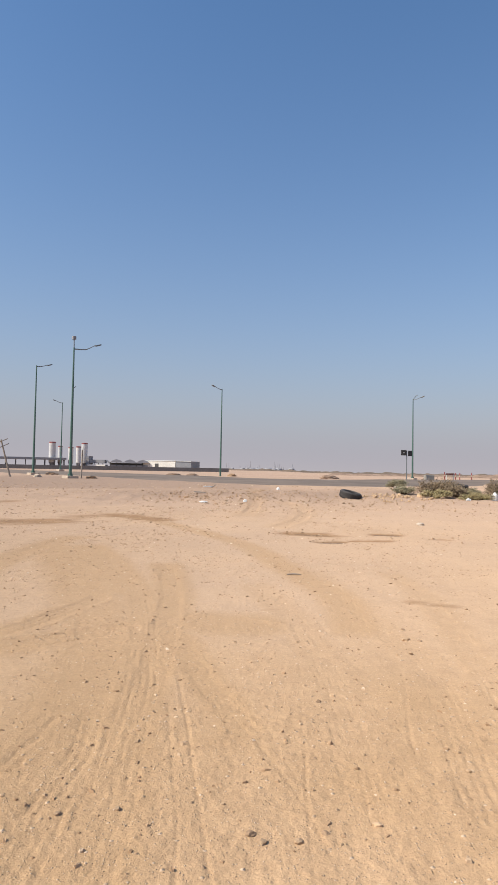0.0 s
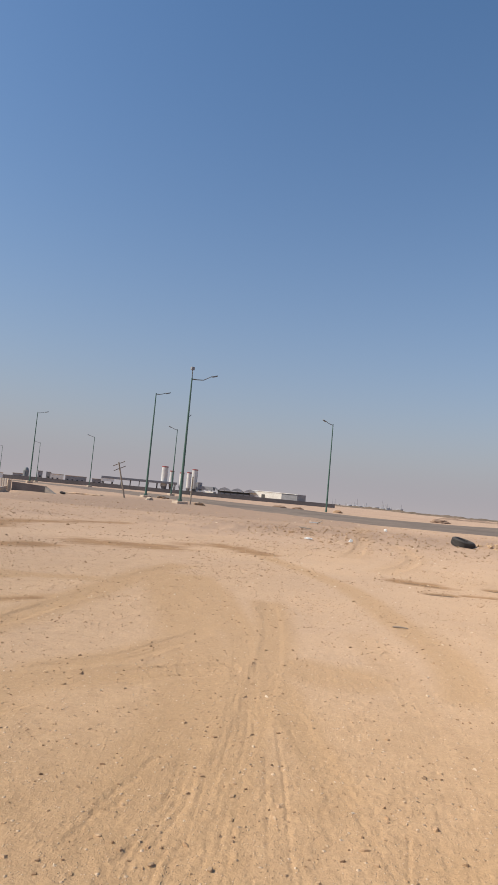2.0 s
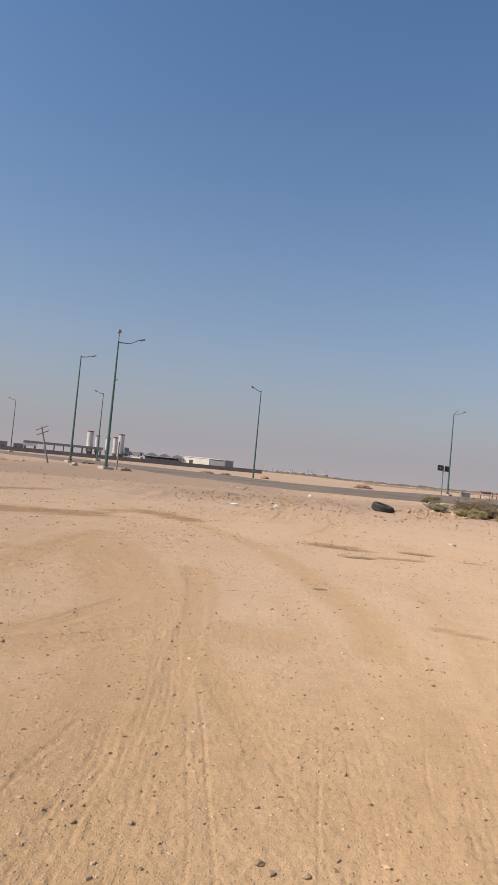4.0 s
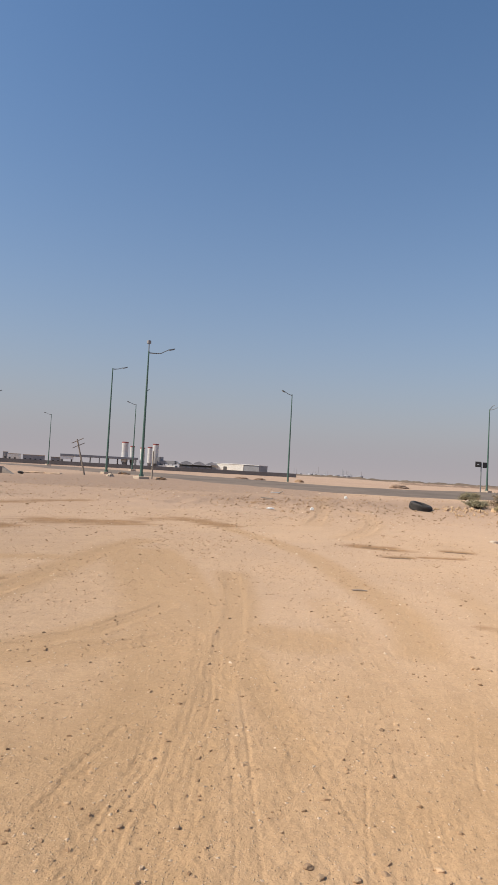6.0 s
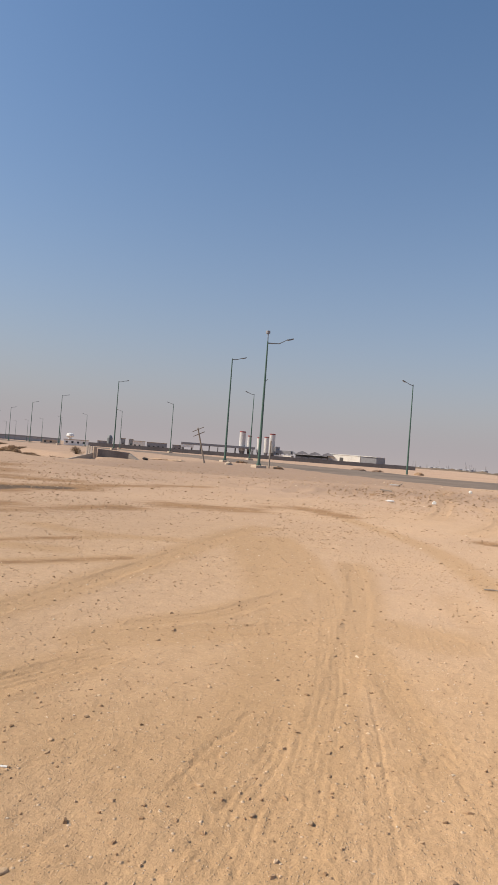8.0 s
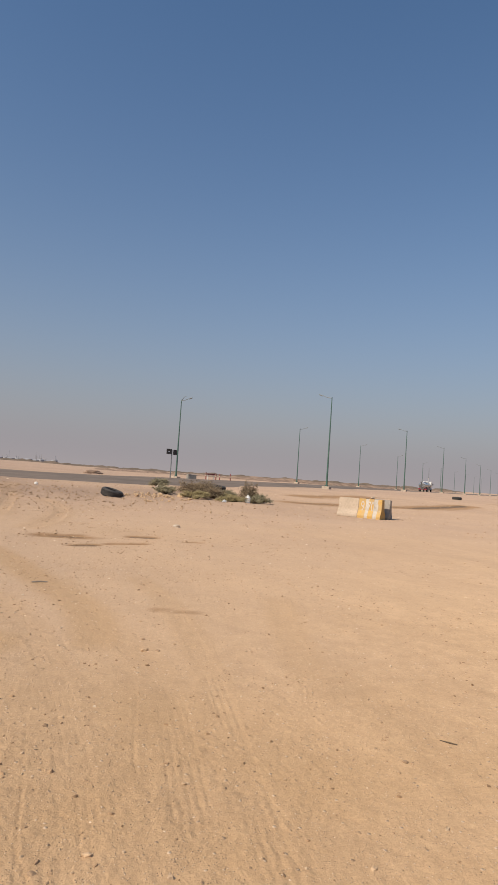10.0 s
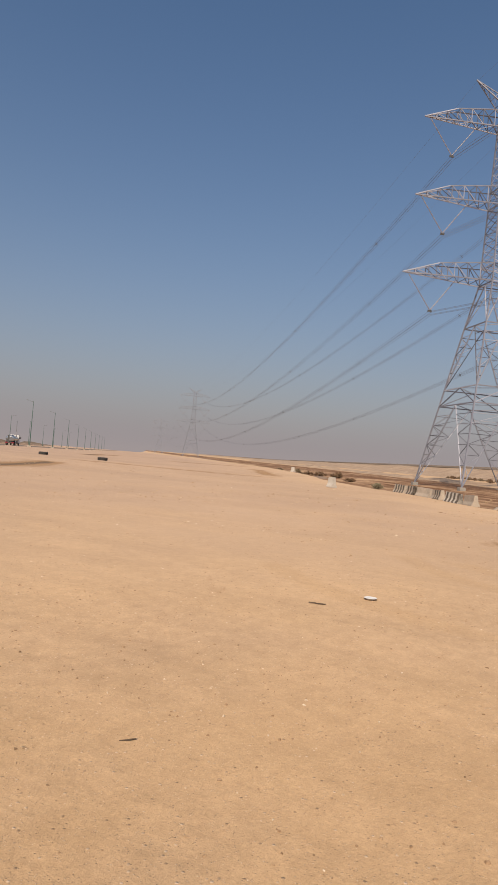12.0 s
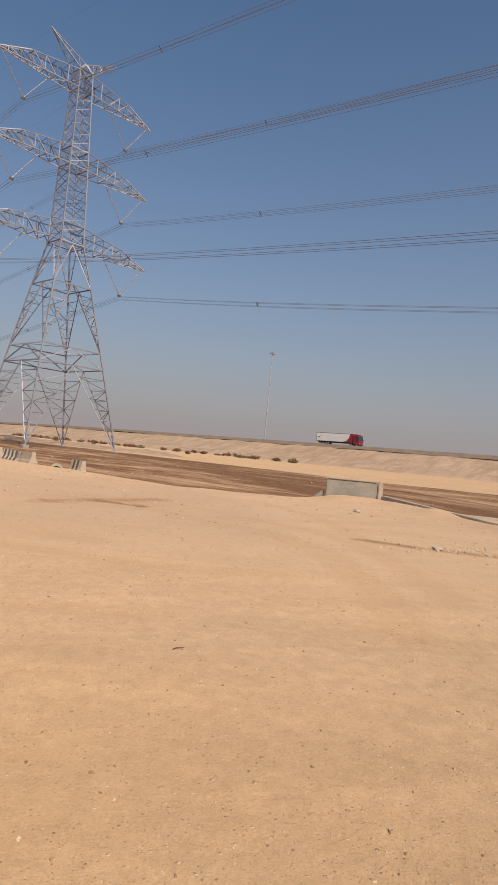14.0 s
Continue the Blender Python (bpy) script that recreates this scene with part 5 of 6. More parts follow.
def roadside():
    ob = thing("concrete_block", pose(26.1, 88.6, ground_z(26.1, 88.6), 0, 0, 12), "plain grey concrete block by the road", "block")
    part("body", box(bmesh.new(), 0, 0, 0, 1.25, 0.8, 0.75, 0.05), GREY_CONCRETE, ob)
    for x, y, h in ((30.4, 95.2, 1.15), (32.0, 95.0, 1.0), (32.6, 94.9, 1.0), (34.2, 94.4, 1.1)):
        p = thing("warning_post", pose(x, y, ground_z(x, y) + 0.05), "red and white roadside warning post", "post", "warning posts")
        part("shaft", tube(bmesh.new(), [(0, 0, 0), (0, 0, h)], 0.08, 8), RUST_RED, p)
        part("white_band", tube(bmesh.new(), [(0, 0, h * 0.45), (0, 0, h * 0.65)], 0.088, 8), CONCRETE, p)
    p = thing("warning_board", pose(31.2, 95.1, ground_z(31.2, 95.1) + 0.05, 0, 0, 20), "low red barrier board between posts", "barrier board")
    part("board", box(bmesh.new(), 0, 0, 0.75, 1.5, 0.06, 0.2, 0.01), RUST_RED, p)
    part("leg", box(bmesh.new(), -0.6, 0, 0, 0.08, 0.06, 0.8), WHITE_PAINT, p)
    part("leg", box(bmesh.new(), 0.6, 0, 0, 0.08, 0.06, 0.8), WHITE_PAINT, p)
    # leaning pole with two crossarms
    ob = thing("leaning_pole", pose(-20.4, 56.2, ground_z(-20.4, 56.2) - 0.2, 4, -14.5, 20), "leaning weathered timber pole with two crossarms", "pole")
    part("shaft", tube(bmesh.new(), [(0, 0, 0), (0, 0, 3.55)], [0.085, 0.06], 8), TIMBER, ob)
    for z in (2.92, 3.36):
        part("crossarm", box(bmesh.new(), 0, -0.09, z, 1.15, 0.06, 0.07, 0.01, Matrix.Rotation(radians(-12), 4, "Y")), TIMBER, ob)
    ob = thing("thin_post", pose(-14.15, 56.0, ground_z(-14.15, 56.0) - 0.1, 2, 1, 0), "thin bare wooden post beside a lamp", "post")
    part("shaft", tube(bmesh.new(), [(0, 0, 0), (0, 0, 2.6)], [0.07, 0.06], 8), TIMBER, ob)
    # sign ring on a post by the right-hand road
    x, y = 101.0, 132.0
    ob = thing("round_sign", pose(x, y, ground_z(x, y), 0, 0, 37), "white round road sign on a tall thin post", "road sign")
    part("post", tube(bmesh.new(), [(0, 0, 0), (0, 0, 6.2)], 0.05, 6), GREY_STEEL, ob)
    part("plate", tube(bmesh.new(), [(0, -0.06, 2.6), (0, -0.10, 2.6)], 0.45, 16), WHITE_PAINT, ob)
    part("small_plate", box(bmesh.new(), 0, -0.08, 3.15, 0.7, 0.03, 0.45), WHITE_PAINT, ob)
    for x, y, w, h, mat, label in ((-18.3, 57.0, 0.36, 0.2, CONCRETE, "pale lump of broken concrete"), (-13.2, 55.6, 0.5, 0.16, DARK_STONE, "dark heap of dumped rubble"),
                                   (-22.0, 73.3, 0.7, 0.2, DARK_STONE, "dark heap of dumped rubble"), (-1.5, 85.5, 0.6, 0.28, DARK_STONE, "dark heap of dumped rubble"),
                                   (-9.5, 88.0, 1.0, 0.22, SPOIL, "low heap of earth beyond the road"), (-7.0, 88.5, 0.8, 0.2, SPOIL, "low heap of earth beyond the road"),
                                   (-24.5, 55.5, 1.3, 0.10, BANK, "low heap of loose sand on the verge"), (-22.8, 55.0, 0.9, 0.12, BANK, "low heap of loose sand on the verge"),
                                   (11.6, 85.0, 1.2, 0.34, SPOIL, "low heap of brown earth beyond the road")):
        heap = thing("rubble_heap", pose(x, y, ground_z(x, y)), label, "heap", "heaps beside the road")
        bm = bmesh.new()
        bmesh.ops.create_icosphere(bm, subdivisions=3, radius=1)
        for v in bm.verts:
            k = 1 + 0.35 * noise.noise(v.co * 2.5 + Vector((x, y, 0))) + 0.15 * noise.noise(v.co * 7)
            v.co = Vector((v.co.x * w * k, v.co.y * w * 0.7 * k, max(v.co.z, -0.1) * h * k * 1.4))
        part("lump", bm, mat, heap)


roadside()


# ---- vehicles ----
def wheel(parent, x, y, r, w):
    ob = part("wheel", tube(bmesh.new(), [(x, y - w / 2, r), (x, y - w * 0.4, r), (x, y + w * 0.4, r), (x, y + w / 2, r)], [r * 0.9, r, r, r * 0.9], 20), RUBBER, parent)
    part("rim", tube(bmesh.new(), [(x, y - w / 2 - 0.015, r), (x, y + w / 2 + 0.015, r)], r * 0.52, 14), GREY_SHEET, ob)


def cab(parent, x0, x1, width, z0, z1, paint):
    """A truck cab whose windscreen faces +x."""
    out = [(x0, z0), (x1, z0), (x1 + 0.05, z0 + 0.9), (x1 - 0.05, z0 + 1.1), (x1 - 0.38, z1 - 0.15), (x1 - 0.6, z1), (x0, z1)]
    bm = prism(bmesh.new(), out, -width / 2, width / 2)
    bmesh.ops.bevel(bm, geom=list(bm.edges), offset=0.06, segments=2, affect="EDGES")
    body = part("cab", bm, paint, parent)
    a, b = (x1 - 0.03, z0 + 1.15), (x1 - 0.36, z1 - 0.2)
    bm = prism(bmesh.new(), [(a[0] + 0.03, a[1]), (b[0] + 0.03, b[1]), (b[0] - 0.06, b[1]), (a[0] - 0.06, a[1])], -width / 2 + 0.12, width / 2 - 0.12)
    part("windscreen", bm, GLASS, body)
    for s in (-1, 1):
        bm = prism(bmesh.new(), [(x0 + 0.55, z0 + 1.15), (x1 - 0.22, z0 + 1.15), (x1 - 0.5, z1 - 0.25), (x0 + 0.55, z1 - 0.25)], s * width / 2 - 0.02, s * width / 2 + 0.015)
        part("side_window", bm, GLASS, body)
        part("mirror", box(bmesh.new(), x1 - 0.15, s * (width / 2 + 0.16), z0 + 1.2, 0.08, 0.2, 0.45, 0.02), DARK_STEEL, body)
        part("headlight", box(bmesh.new(), x1 + 0.02, s * (width / 2 - 0.3), z0 + 0.25, 0.08, 0.4, 0.2, 0.03), GREY_SHEET, body)
    part("bumper", box(bmesh.new(), x1 + 0.02, 0, z0 - 0.15, 0.22, width, 0.34, 0.04), WHITE_PAINT if paint is WHITE_PAINT else DARK_STEEL, parent)


def tanker():
    way = math.degrees(math.atan2(RIGHT_WAY.y, RIGHT_WAY.x))
    ob = thing("tanker_truck", pose(106.7, 140.5, ground_z(106.7, 140.5) + 0.1, 0, 0, way), "white-cabbed tanker truck with a polished steel tank on the road", "truck")
    part("chassis", box(bmesh.new(), -0.6, 0, 0.62, 7.6, 0.9, 0.26, 0.02), DARK_STEEL, ob)
    cab(ob, 1.9, 3.75, 2.25, 0.62, 2.75, WHITE_PAINT)
    bm = bmesh.new()
    n = 28
    ends = [(-4.1, 0.6), (-4.05, 0.85), (-3.95, 0.97), (-3.8, 1.0), (1.3, 1.0), (1.45, 0.97), (1.55, 0.85), (1.6, 0.6)]
    rings = [[bm.verts.new((x, k * 1.15 * math.cos(i * math.tau / n), 1.72 + k * 0.80 * math.sin(i * math.tau / n))) for i in range(n)] for x, k in ends]
    for a, b in zip(rings, rings[1:]):
        for i in range(n):
            bm.faces.new((a[i], a[(i + 1) % n], b[(i + 1) % n], b[i]))
    bm.faces.new(rings[0])
    bm.faces.new(rings[-1][::-1])
    bmesh.ops.recalc_face_normals(bm, faces=bm.faces)
    tank = part("tank", bm, CHROME, ob, "polished steel oval tank")
    for x in (-3.7, -2.0, -0.4, 1.2):
        bm = tube(bmesh.new(), [(x - 0.04, 0, 1.72), (x + 0.04, 0, 1.72)], 1.0, 28)
        for v in bm.verts:
            v.co.y *= 1.17
            v.co.z = 1.72 + (v.co.z - 1.72) * 0.82
        part("band", bm, GREY_SHEET, tank)
    part("manhole", tube(bmesh.new(), [(-1.2, 0, 2.5), (-1.2, 0, 2.66)], 0.3, 14), GREY_SHEET, tank)
    part("walkway", box(bmesh.new(), -1.2, 0, 2.5, 4.6, 0.5, 0.06), DARK_STEEL, tank)
    part("ladder", box(bmesh.new(), -4.15, 0.4, 0.8, 0.06, 0.4, 1.8, 0.01), DARK_STEEL, ob)
    part("rear_bumper", box(bmesh.new(), -4.3, 0, 0.55, 0.15, 2.2, 0.25, 0.02), RED_PAINT, ob)
    part("side_locker", box(bmesh.new(), -0.2, -0.95, 0.55, 1.4, 0.35, 0.45, 0.03), TIMBER, ob)
    for x in (-2.7, 2.7):
        for y in (-0.95, 0.95):
            wheel(ob, x, y, 0.48, 0.3 if x > 0 else 0.5)
    for y in (-1.15, 1.15):
        part("mudguard", box(bmesh.new(), -2.7, y, 1.0, 1.3, 0.08, 0.12, 0.02), WHITE_PAINT, ob)


tanker()


def lorry():
    p = Vector((200.0, -50.2, 7.27))
    ob = thing("articulated_lorry", pose(p.x, p.y, p.z, 0, 0, LINE_TURN + 180), "red articulated lorry with a long white box trailer on the highway", "lorry")
    trailer = part("trailer", box(bmesh.new(), -2.6, 0, 1.2, 13.8, 2.5, 2.75, 0.04), WHITE_PAINT, ob, "white box trailer with a red front corner")
    bm = prism(bmesh.new(), [(0.6, 1.22), (4.32, 1.22), (4.32, 3.93), (3.5, 3.93), (3.1, 2.6), (2.2, 1.7)], -1.262, 1.262)
    part("red_panel", bm, RED_PAINT, trailer)
    for z in (1.2, 3.86):
        part("edge_rail", box(bmesh.new(), -2.6, 0, z, 13.84, 2.56, 0.1), DARK_STEEL, trailer)
    part("rear_frame", box(bmesh.new(), -9.5, 0, 1.2, 0.12, 2.56, 2.76), DARK_STEEL, trailer)
    part("trailer_chassis", box(bmesh.new(), -2.6, 0, 0.85, 13.4, 1.0, 0.36), DARK_STEEL, ob)
    for s in (-1.27, 1.27):
        bm = bmesh.new()
        box(bm, -8.2, s, 2.55, 1.1, 0.012, 0.14, 0, Matrix.Rotation(radians(-28), 4, "Y"))
        box(bm, -8.5, s, 2.3, 0.5, 0.012, 0.4, 0)
        part("dark_logo_bar", bm, DARK_STEEL, trailer)
    cab(ob, 4.75, 7.0, 2.45, 0.75, 3.65, RED_PAINT)
    part("roof_fairing", box(bmesh.new(), 5.5, 0, 3.55, 1.3, 2.2, 0.4, 0.12), RED_PAINT, ob)
    part("tractor_chassis", box(bmesh.new(), 5.0, 0, 0.6, 4.0, 0.9, 0.3), DARK_STEEL, ob)
    for x in (-8.0, -6.7, -5.4, 4.0, 6.1):
        for y in (-1.0, 1.0):
            wheel(ob, x, y, 0.52, 0.34)


lorry()


def high_mast():
    ob = thing("high_mast_light", pose(218.6, -27.2, 7.0), "tall thin steel high-mast light with a ring of lamps", "mast light")
    part("mast", tube(bmesh.new(), [(0, 0, 0), (0, 0, 10), (0, 0, 20), (0, 0, 31.5)], [0.26, 0.22, 0.17, 0.11], 12), GALVANISED, ob)
    bm = tube(bmesh.new(), [(0, 0, 30.6), (0, 0, 31.0)], [0.4, 0.5], 14)
    part("crown", bm, GREY_SHEET, ob)
    for k in range(8):
        a = k * math.tau / 8
        part("floodlight", box(bmesh.new(), 0.75 * math.cos(a), 0.75 * math.sin(a), 30.35, 0.4, 0.4, 0.4, 0.05), GREY_SHEET, ob)


high_mast()


# ---- the works beyond the road ----
def bearing(yaw, d):
    return -d * math.sin(radians(yaw)), d * math.cos(radians(yaw))


def works_object(name, yaw, d, label, category, group="", turn=0.0):
    x, y = bearing(yaw, d)
    return thing(name, pose(x, y, ground_z(x, y) - 0.2, 0, 0, yaw + turn), label, category, group)


def works():
    # boundary wall
    a, b = Vector((*bearing(31.0, 400), 0)), Vector((*bearing(1.25, 385), 0))
    fence = thing("boundary_wall", Matrix(), "long grey block wall round a concrete works", "wall", kind="structure")
    n = 34
    for k in range(n):
        p, q = a.lerp(b, k / n), a.lerp(b, (k + 1) / n)
        wall_between("wall_panel", p.xy, q.xy, -3.5, ground_z(p.x, p.y) + 2.3, ground_z(q.x, q.y) + 2.3, 0.3, WALL_BLOCK, fence)
    # silos
    for yaw, d, r, h in ((16.75, 405, 2.0, 16.8), (16.1, 412, 1.4, 14.6), (15.2, 404, 1.5, 13.8), (14.55, 403, 1.5, 14.4), (14.05, 409, 1.9, 16.8)):
        ob = works_object("cement_silo", yaw, d, "tall white cement silo with a dull red top band", "silo", "cement silos")
        part("shell", tube(bmesh.new(), [(0, 0, 4.2), (0, 0, h - 0.8)], r, 20), SILO_WHITE, ob)
        part("top_band", tube(bmesh.new(), [(0, 0, h - 0.8), (0, 0, h - 0.1), (0, 0, h)], [r * 1.02, r * 1.02, r * 0.7], 20), RUST_RED, ob)
        part("hopper", tube(bmesh.new(), [(0, 0, 1.6), (0, 0, 4.2)], [0.4, r], 20), GREY_SHEET, ob)
        for k in range(4):
            c, s = math.cos(k * math.pi / 2 + 0.8) * r * 0.9, math.sin(k * math.pi / 2 + 0.8) * r * 0.9
            part("leg", box(bmesh.new(), c, s, 0, 0.3, 0.3, 4.6), GREY_SHEET, ob)
    # open canopy on columns
    ob = works_object("canopy_shed", 18.9, 408, "long open steel canopy on dark columns", "canopy")
    part("roof", box(bmesh.new(), 0, 0, 5.7, 47, 14, 1.4, 0.1), GREY_SHEET, ob)
    for k in range(9):
        for y in (-6, 6):
            part("column", box(bmesh.new(), -22.5 + k * 5.6, y, 0, 0.5, 0.5, 5.9), DARK_STEEL, ob)
    part("side_screen", box(bmesh.new(), -19.5, -6.6, 3.9, 8, 0.2, 2.6), WHITE_PAINT, ob)
    # batching plant with a conveyor
    ob = works_object("batching_plant", 12.9, 405, "grey batching plant with hoppers and an inclined conveyor", "plant", turn=-20)
    part("frame", box(bmesh.new(), 0, 0, 0, 11.5, 5, 3.4, 0.05), CREAM, ob)
    part("hopper_deck", box(bmesh.new(), 0.5, 0, 4.2, 9.5, 4, 2.2, 0.05), GREY_SHEET, ob)
    for x in (-4.2, -1.4, 1.4, 4.2):
        part("column", box(bmesh.new(), x, -2.2, 3.2, 0.4, 0.4, 1.3), DARK_STEEL, ob)
    part("tower", box(bmesh.new(), -5.2, 0, 0, 3.0, 3.5, 8.6, 0.05), GREY_SHEET, ob)
    part("conveyor", box(bmesh.new(), 9.6, 0, 2.9, 10.0, 1.1, 0.9, 0, Matrix.Rotation(radians(34), 4, "Y")), GREY_SHEET, ob)
    # shed with three humped roofs
    ob = works_object("humped_shed", 10.1, 402, "dark open shed under three pale humped roofs", "shed")
    part("body", box(bmesh.new(), 0, 1, 0, 24, 6, 4.6, 0.05), DARK_STEEL, ob)
    part("low_wall", box(bmesh.new(), 0, -3.2, 0, 24, 0.3, 3.4, 0.05), GREY_SHEET, ob)
    for x in (-12, -8, -4, 0, 4, 8, 12):
        part("column", box(bmesh.new(), x, -3.6, 0, 0.35, 0.35, 4.95), DARK_STEEL, ob)
    for k in range(3):
        x = -8 + 8 * k
        bm = prism(bmesh.new(), [(x - 4, 4.9), (x + 4, 4.9), (x + 2.6, 6.0), (x, 6.9), (x - 2.6, 6.0)], -5, 5)
        part("roof_hump", bm, HAZED_GREY, ob)
    # warehouse
    ob = works_object("warehouse", 6.65, 402, "cream metal warehouse with a dark doorway and an end greyed as shade", "warehouse", turn=-22)
    part("front_wall", box(bmesh.new(), -3.6, 0, 0, 22.2, 16, 6.4, 0.06), CREAM, ob)
    # shade on the right-hand end is put into its grey colour
    part("shaded_end", box(bmesh.new(), 12.7, 0, 0, 10.2, 15.6, 6.2, 0.06), GREY_SHEET, ob)
    part("roof", prism(bmesh.new(), [(-14.9, 6.35), (17.9, 6.15), (17.9, 6.4), (1.5, 6.7), (-14.9, 6.6)], -8.2, 8.2), WHITE_PAINT, ob)
    part("doorway", box(bmesh.new(), -4.8, -8.0, 0, 2.4, 0.12, 4.6), DARK_STEEL, ob)
    # low buildings along the left-hand road
    for yaw, d, w, dep, h, mat, label in ((22.6, 415, 6, 5, 4.6, GREY_SHEET, "small grey block building"), (24.4, 420, 13, 8, 5.2, GREY_SHEET, "long dark grey site building"),
                                          (26.0, 424, 8, 7, 5.4, CREAM, "plain beige block building"), (26.7, 430, 3.0, 3, 6.4, GREY_SHEET, "narrow grey block tower"),
                                          (27.4, 432, 3.0, 3, 6.6, GREY_SHEET, "narrow grey block tower"), (29.0, 430, 9, 6, 3.8, GREY_SHEET, "low grey site building"),
                                          (31.4, 360, 13, 5, 3.0, WHITE_PAINT, "low white roadside building"), (33.6, 372, 8, 5, 1.7, CONCRETE, "low cream roadside building")):
        ob = works_object("site_building", yaw, d, label, "building", "site buildings beyond the road")
        part("wall", box(bmesh.new(), 0, 0, 0, w, dep, h, 0.06), mat, ob)
        part("parapet", box(bmesh.new(), 0, 0, h, w + 0.3, dep + 0.3, 0.35, 0.03), CONCRETE, ob)
        for k in range(max(1, int(w / 3))):
            part("window", box(bmesh.new(), -w / 2 + 1.5 + 3 * k, -dep / 2 - 0.02, h * 0.42, 1.1, 0.1, 1.0), GLASS, ob)
    ob = works_object("water_tower", 28.55, 405, "dark round-topped water tank on a tower", "water tower")
    part("tank", tube(bmesh.new(), [(0, 0, 2.2), (0, 0, 6.0), (0, 0, 7.4), (0, 0, 8.0)], [1.7, 1.7, 1.2, 0.4], 16), GREY_STEEL, ob)
    part("stand", box(bmesh.new(), 0, 0, 0, 2.4, 2.4, 2.4, 0.05), GREY_SHEET, ob)
    ob = works_object("domed_tank", 31.95, 395, "white domed tank on a slim stand", "tank")
    part("dome", tube(bmesh.new(), [(0, 0, 4.6), (0, 0, 5.4), (0, 0, 6.6), (0, 0, 7.2)], [1.6, 2.3, 1.9, 0.5], 16), WHITE_PAINT, ob)
    part("stand", tube(bmesh.new(), [(0, 0, 0), (0, 0, 4.7)], [1.5, 0.9], 10), WHITE_PAINT, ob)
    ob = works_object("long_shed", 36.4, 520, "very long low grey shed beside the road", "shed", turn=-3)
    part("wall", box(bmesh.new(), 0, 0, 0, 66, 14, 3.4, 0.1), HAZED_GREY, ob)
    part("roof", prism(bmesh.new(), [(-33.5, 3.3), (33.5, 3.3), (33.5, 3.6), (0, 4.0), (-33.5, 3.6)], -7.5, 7.5), GREY_SHEET, ob)
    # refinery chimneys near the horizon
    rng = random.Random(3)
    for k in range(26):
        yaw, h = (rng.gauss(0.0, 1.0) if k % 2 else rng.gauss(-3.6, 0.7)), rng.choice((8, 9, 11, 14, 20, 28))
        x, y = bearing(yaw, 2400)
        ob = thing("chimney", pose(x, y, -6), "thin refinery chimney on the far horizon", "chimney", "refinery chimneys")
        part("stack", tube(bmesh.new(), [(0, 0, 0), (0, 0, h + 6)], [1.0, 0.7], 8), HAZED_GREY, ob)
    for k in range(15):
        yaw, w, h = rng.uniform(-5.2, 1.6), rng.uniform(10, 30), rng.uniform(1.5, 4.5)
        x, y = bearing(yaw, 2350)
        ob = thing("storage_tank", pose(x, y, -6), "haze-grey refinery tank on the far horizon", "tank", "refinery tanks")
        part("shell", tube(bmesh.new(), [(0, 0, 0), (0, 0, h + 5), (0, 0, h + 6)], [w / 2, w / 2, w / 3], 16), HAZED_GREY, ob)
    for yaw, h in ((-70.3, 34), (-71.0, 32), (-71.9, 36), (-72.7, 30), (43.9, 26), (45.6, 20), (46.6, 16)):
        x, y = bearing(yaw, 2300)
        ob = thing("distant_mast", pose(x, y, -8), "thin distant mast on the horizon", "mast", "distant masts")
        part("shaft", tube(bmesh.new(), [(0, 0, 0), (0, 0, h + 8)], [0.9, 0.5], 6), GREY_STEEL, ob)


works()


# ---- far scrub and spoil banks ----
def ridge(name, start, end, n, width, height, material, label, category, seed, lumps):
    a, b = Vector((*start, 0)), Vector((*end, 0))
    side = Vector((-(b - a).y, (b - a).x, 0)).normalized()
    verts, faces = [], []
    prof = (-1, -0.6, -0.3, 0, 0.3, 0.6, 1)
    for i in range(n + 1):
        c = a.lerp(b, i / n)
        for p in prof:
            q = c + side * p * width
            k = max(0.0, 0.55 + 0.6 * noise.noise(Vector((i * lumps, p * 0.8, seed))) + 0.35 * noise.noise(Vector((i * lumps * 3.7, p * 2, seed + 5))))
            verts.append((q.x, q.y, ground_z(q.x, q.y) - 0.4 + (1 - p * p) * height * k * min(1.0, i / 6, (n - i) / 6)))
    m = len(prof)
    for i in range(n):
        for k in range(m - 1):
            faces.append((i * m + k, i * m + k + 1, (i + 1) * m + k + 1, (i + 1) * m + k))
    me = mesh_of(name, verts, faces, material, True)
    bm = bmesh.new()
    bm.from_mesh(me)
    bmesh.ops.recalc_face_normals(bm, faces=bm.faces)
    if sum(f.normal.z for f in bm.faces) < 0:
        bmesh.ops.reverse_faces(bm, faces=bm.faces)
    bm.to_mesh(me)
    bm.free()
    return tagged(new(name, me), label, category, kind="structure")


ridge("far_scrub_bank", bearing(2, 900), bearing(-24, 820), 160, 30, 4.2, FAR_SCRUB, "dark line of far scrub and low dunes", "dunes", 3, 0.13)
ridge("far_scrub_bank", bearing(-22, 760), bearing(-40, 900), 140, 30, 4.5, FAR_SCRUB, "low brown dunes on the horizon", "dunes", 7, 0.13)
ridge("spoil_bank", (52, 142), (330, 402), 420, 7, 1.7, SPOIL, "lumpy bank of dug earth beyond the road", "bank", 9, 0.55)
ridge("spoil_bank", (22, 165), (150, 285), 160, 6, 1.3, SPOIL, "low bank of dug earth beyond the road", "bank", 13, 0.6)
ridge("canal_spoil", on_line(92, 31).xy, on_line(520, 42).xy, 260, 2.4, 0.9, SPOIL, "rough brown spoil along the canal edge", "bank", 17, 0.5)
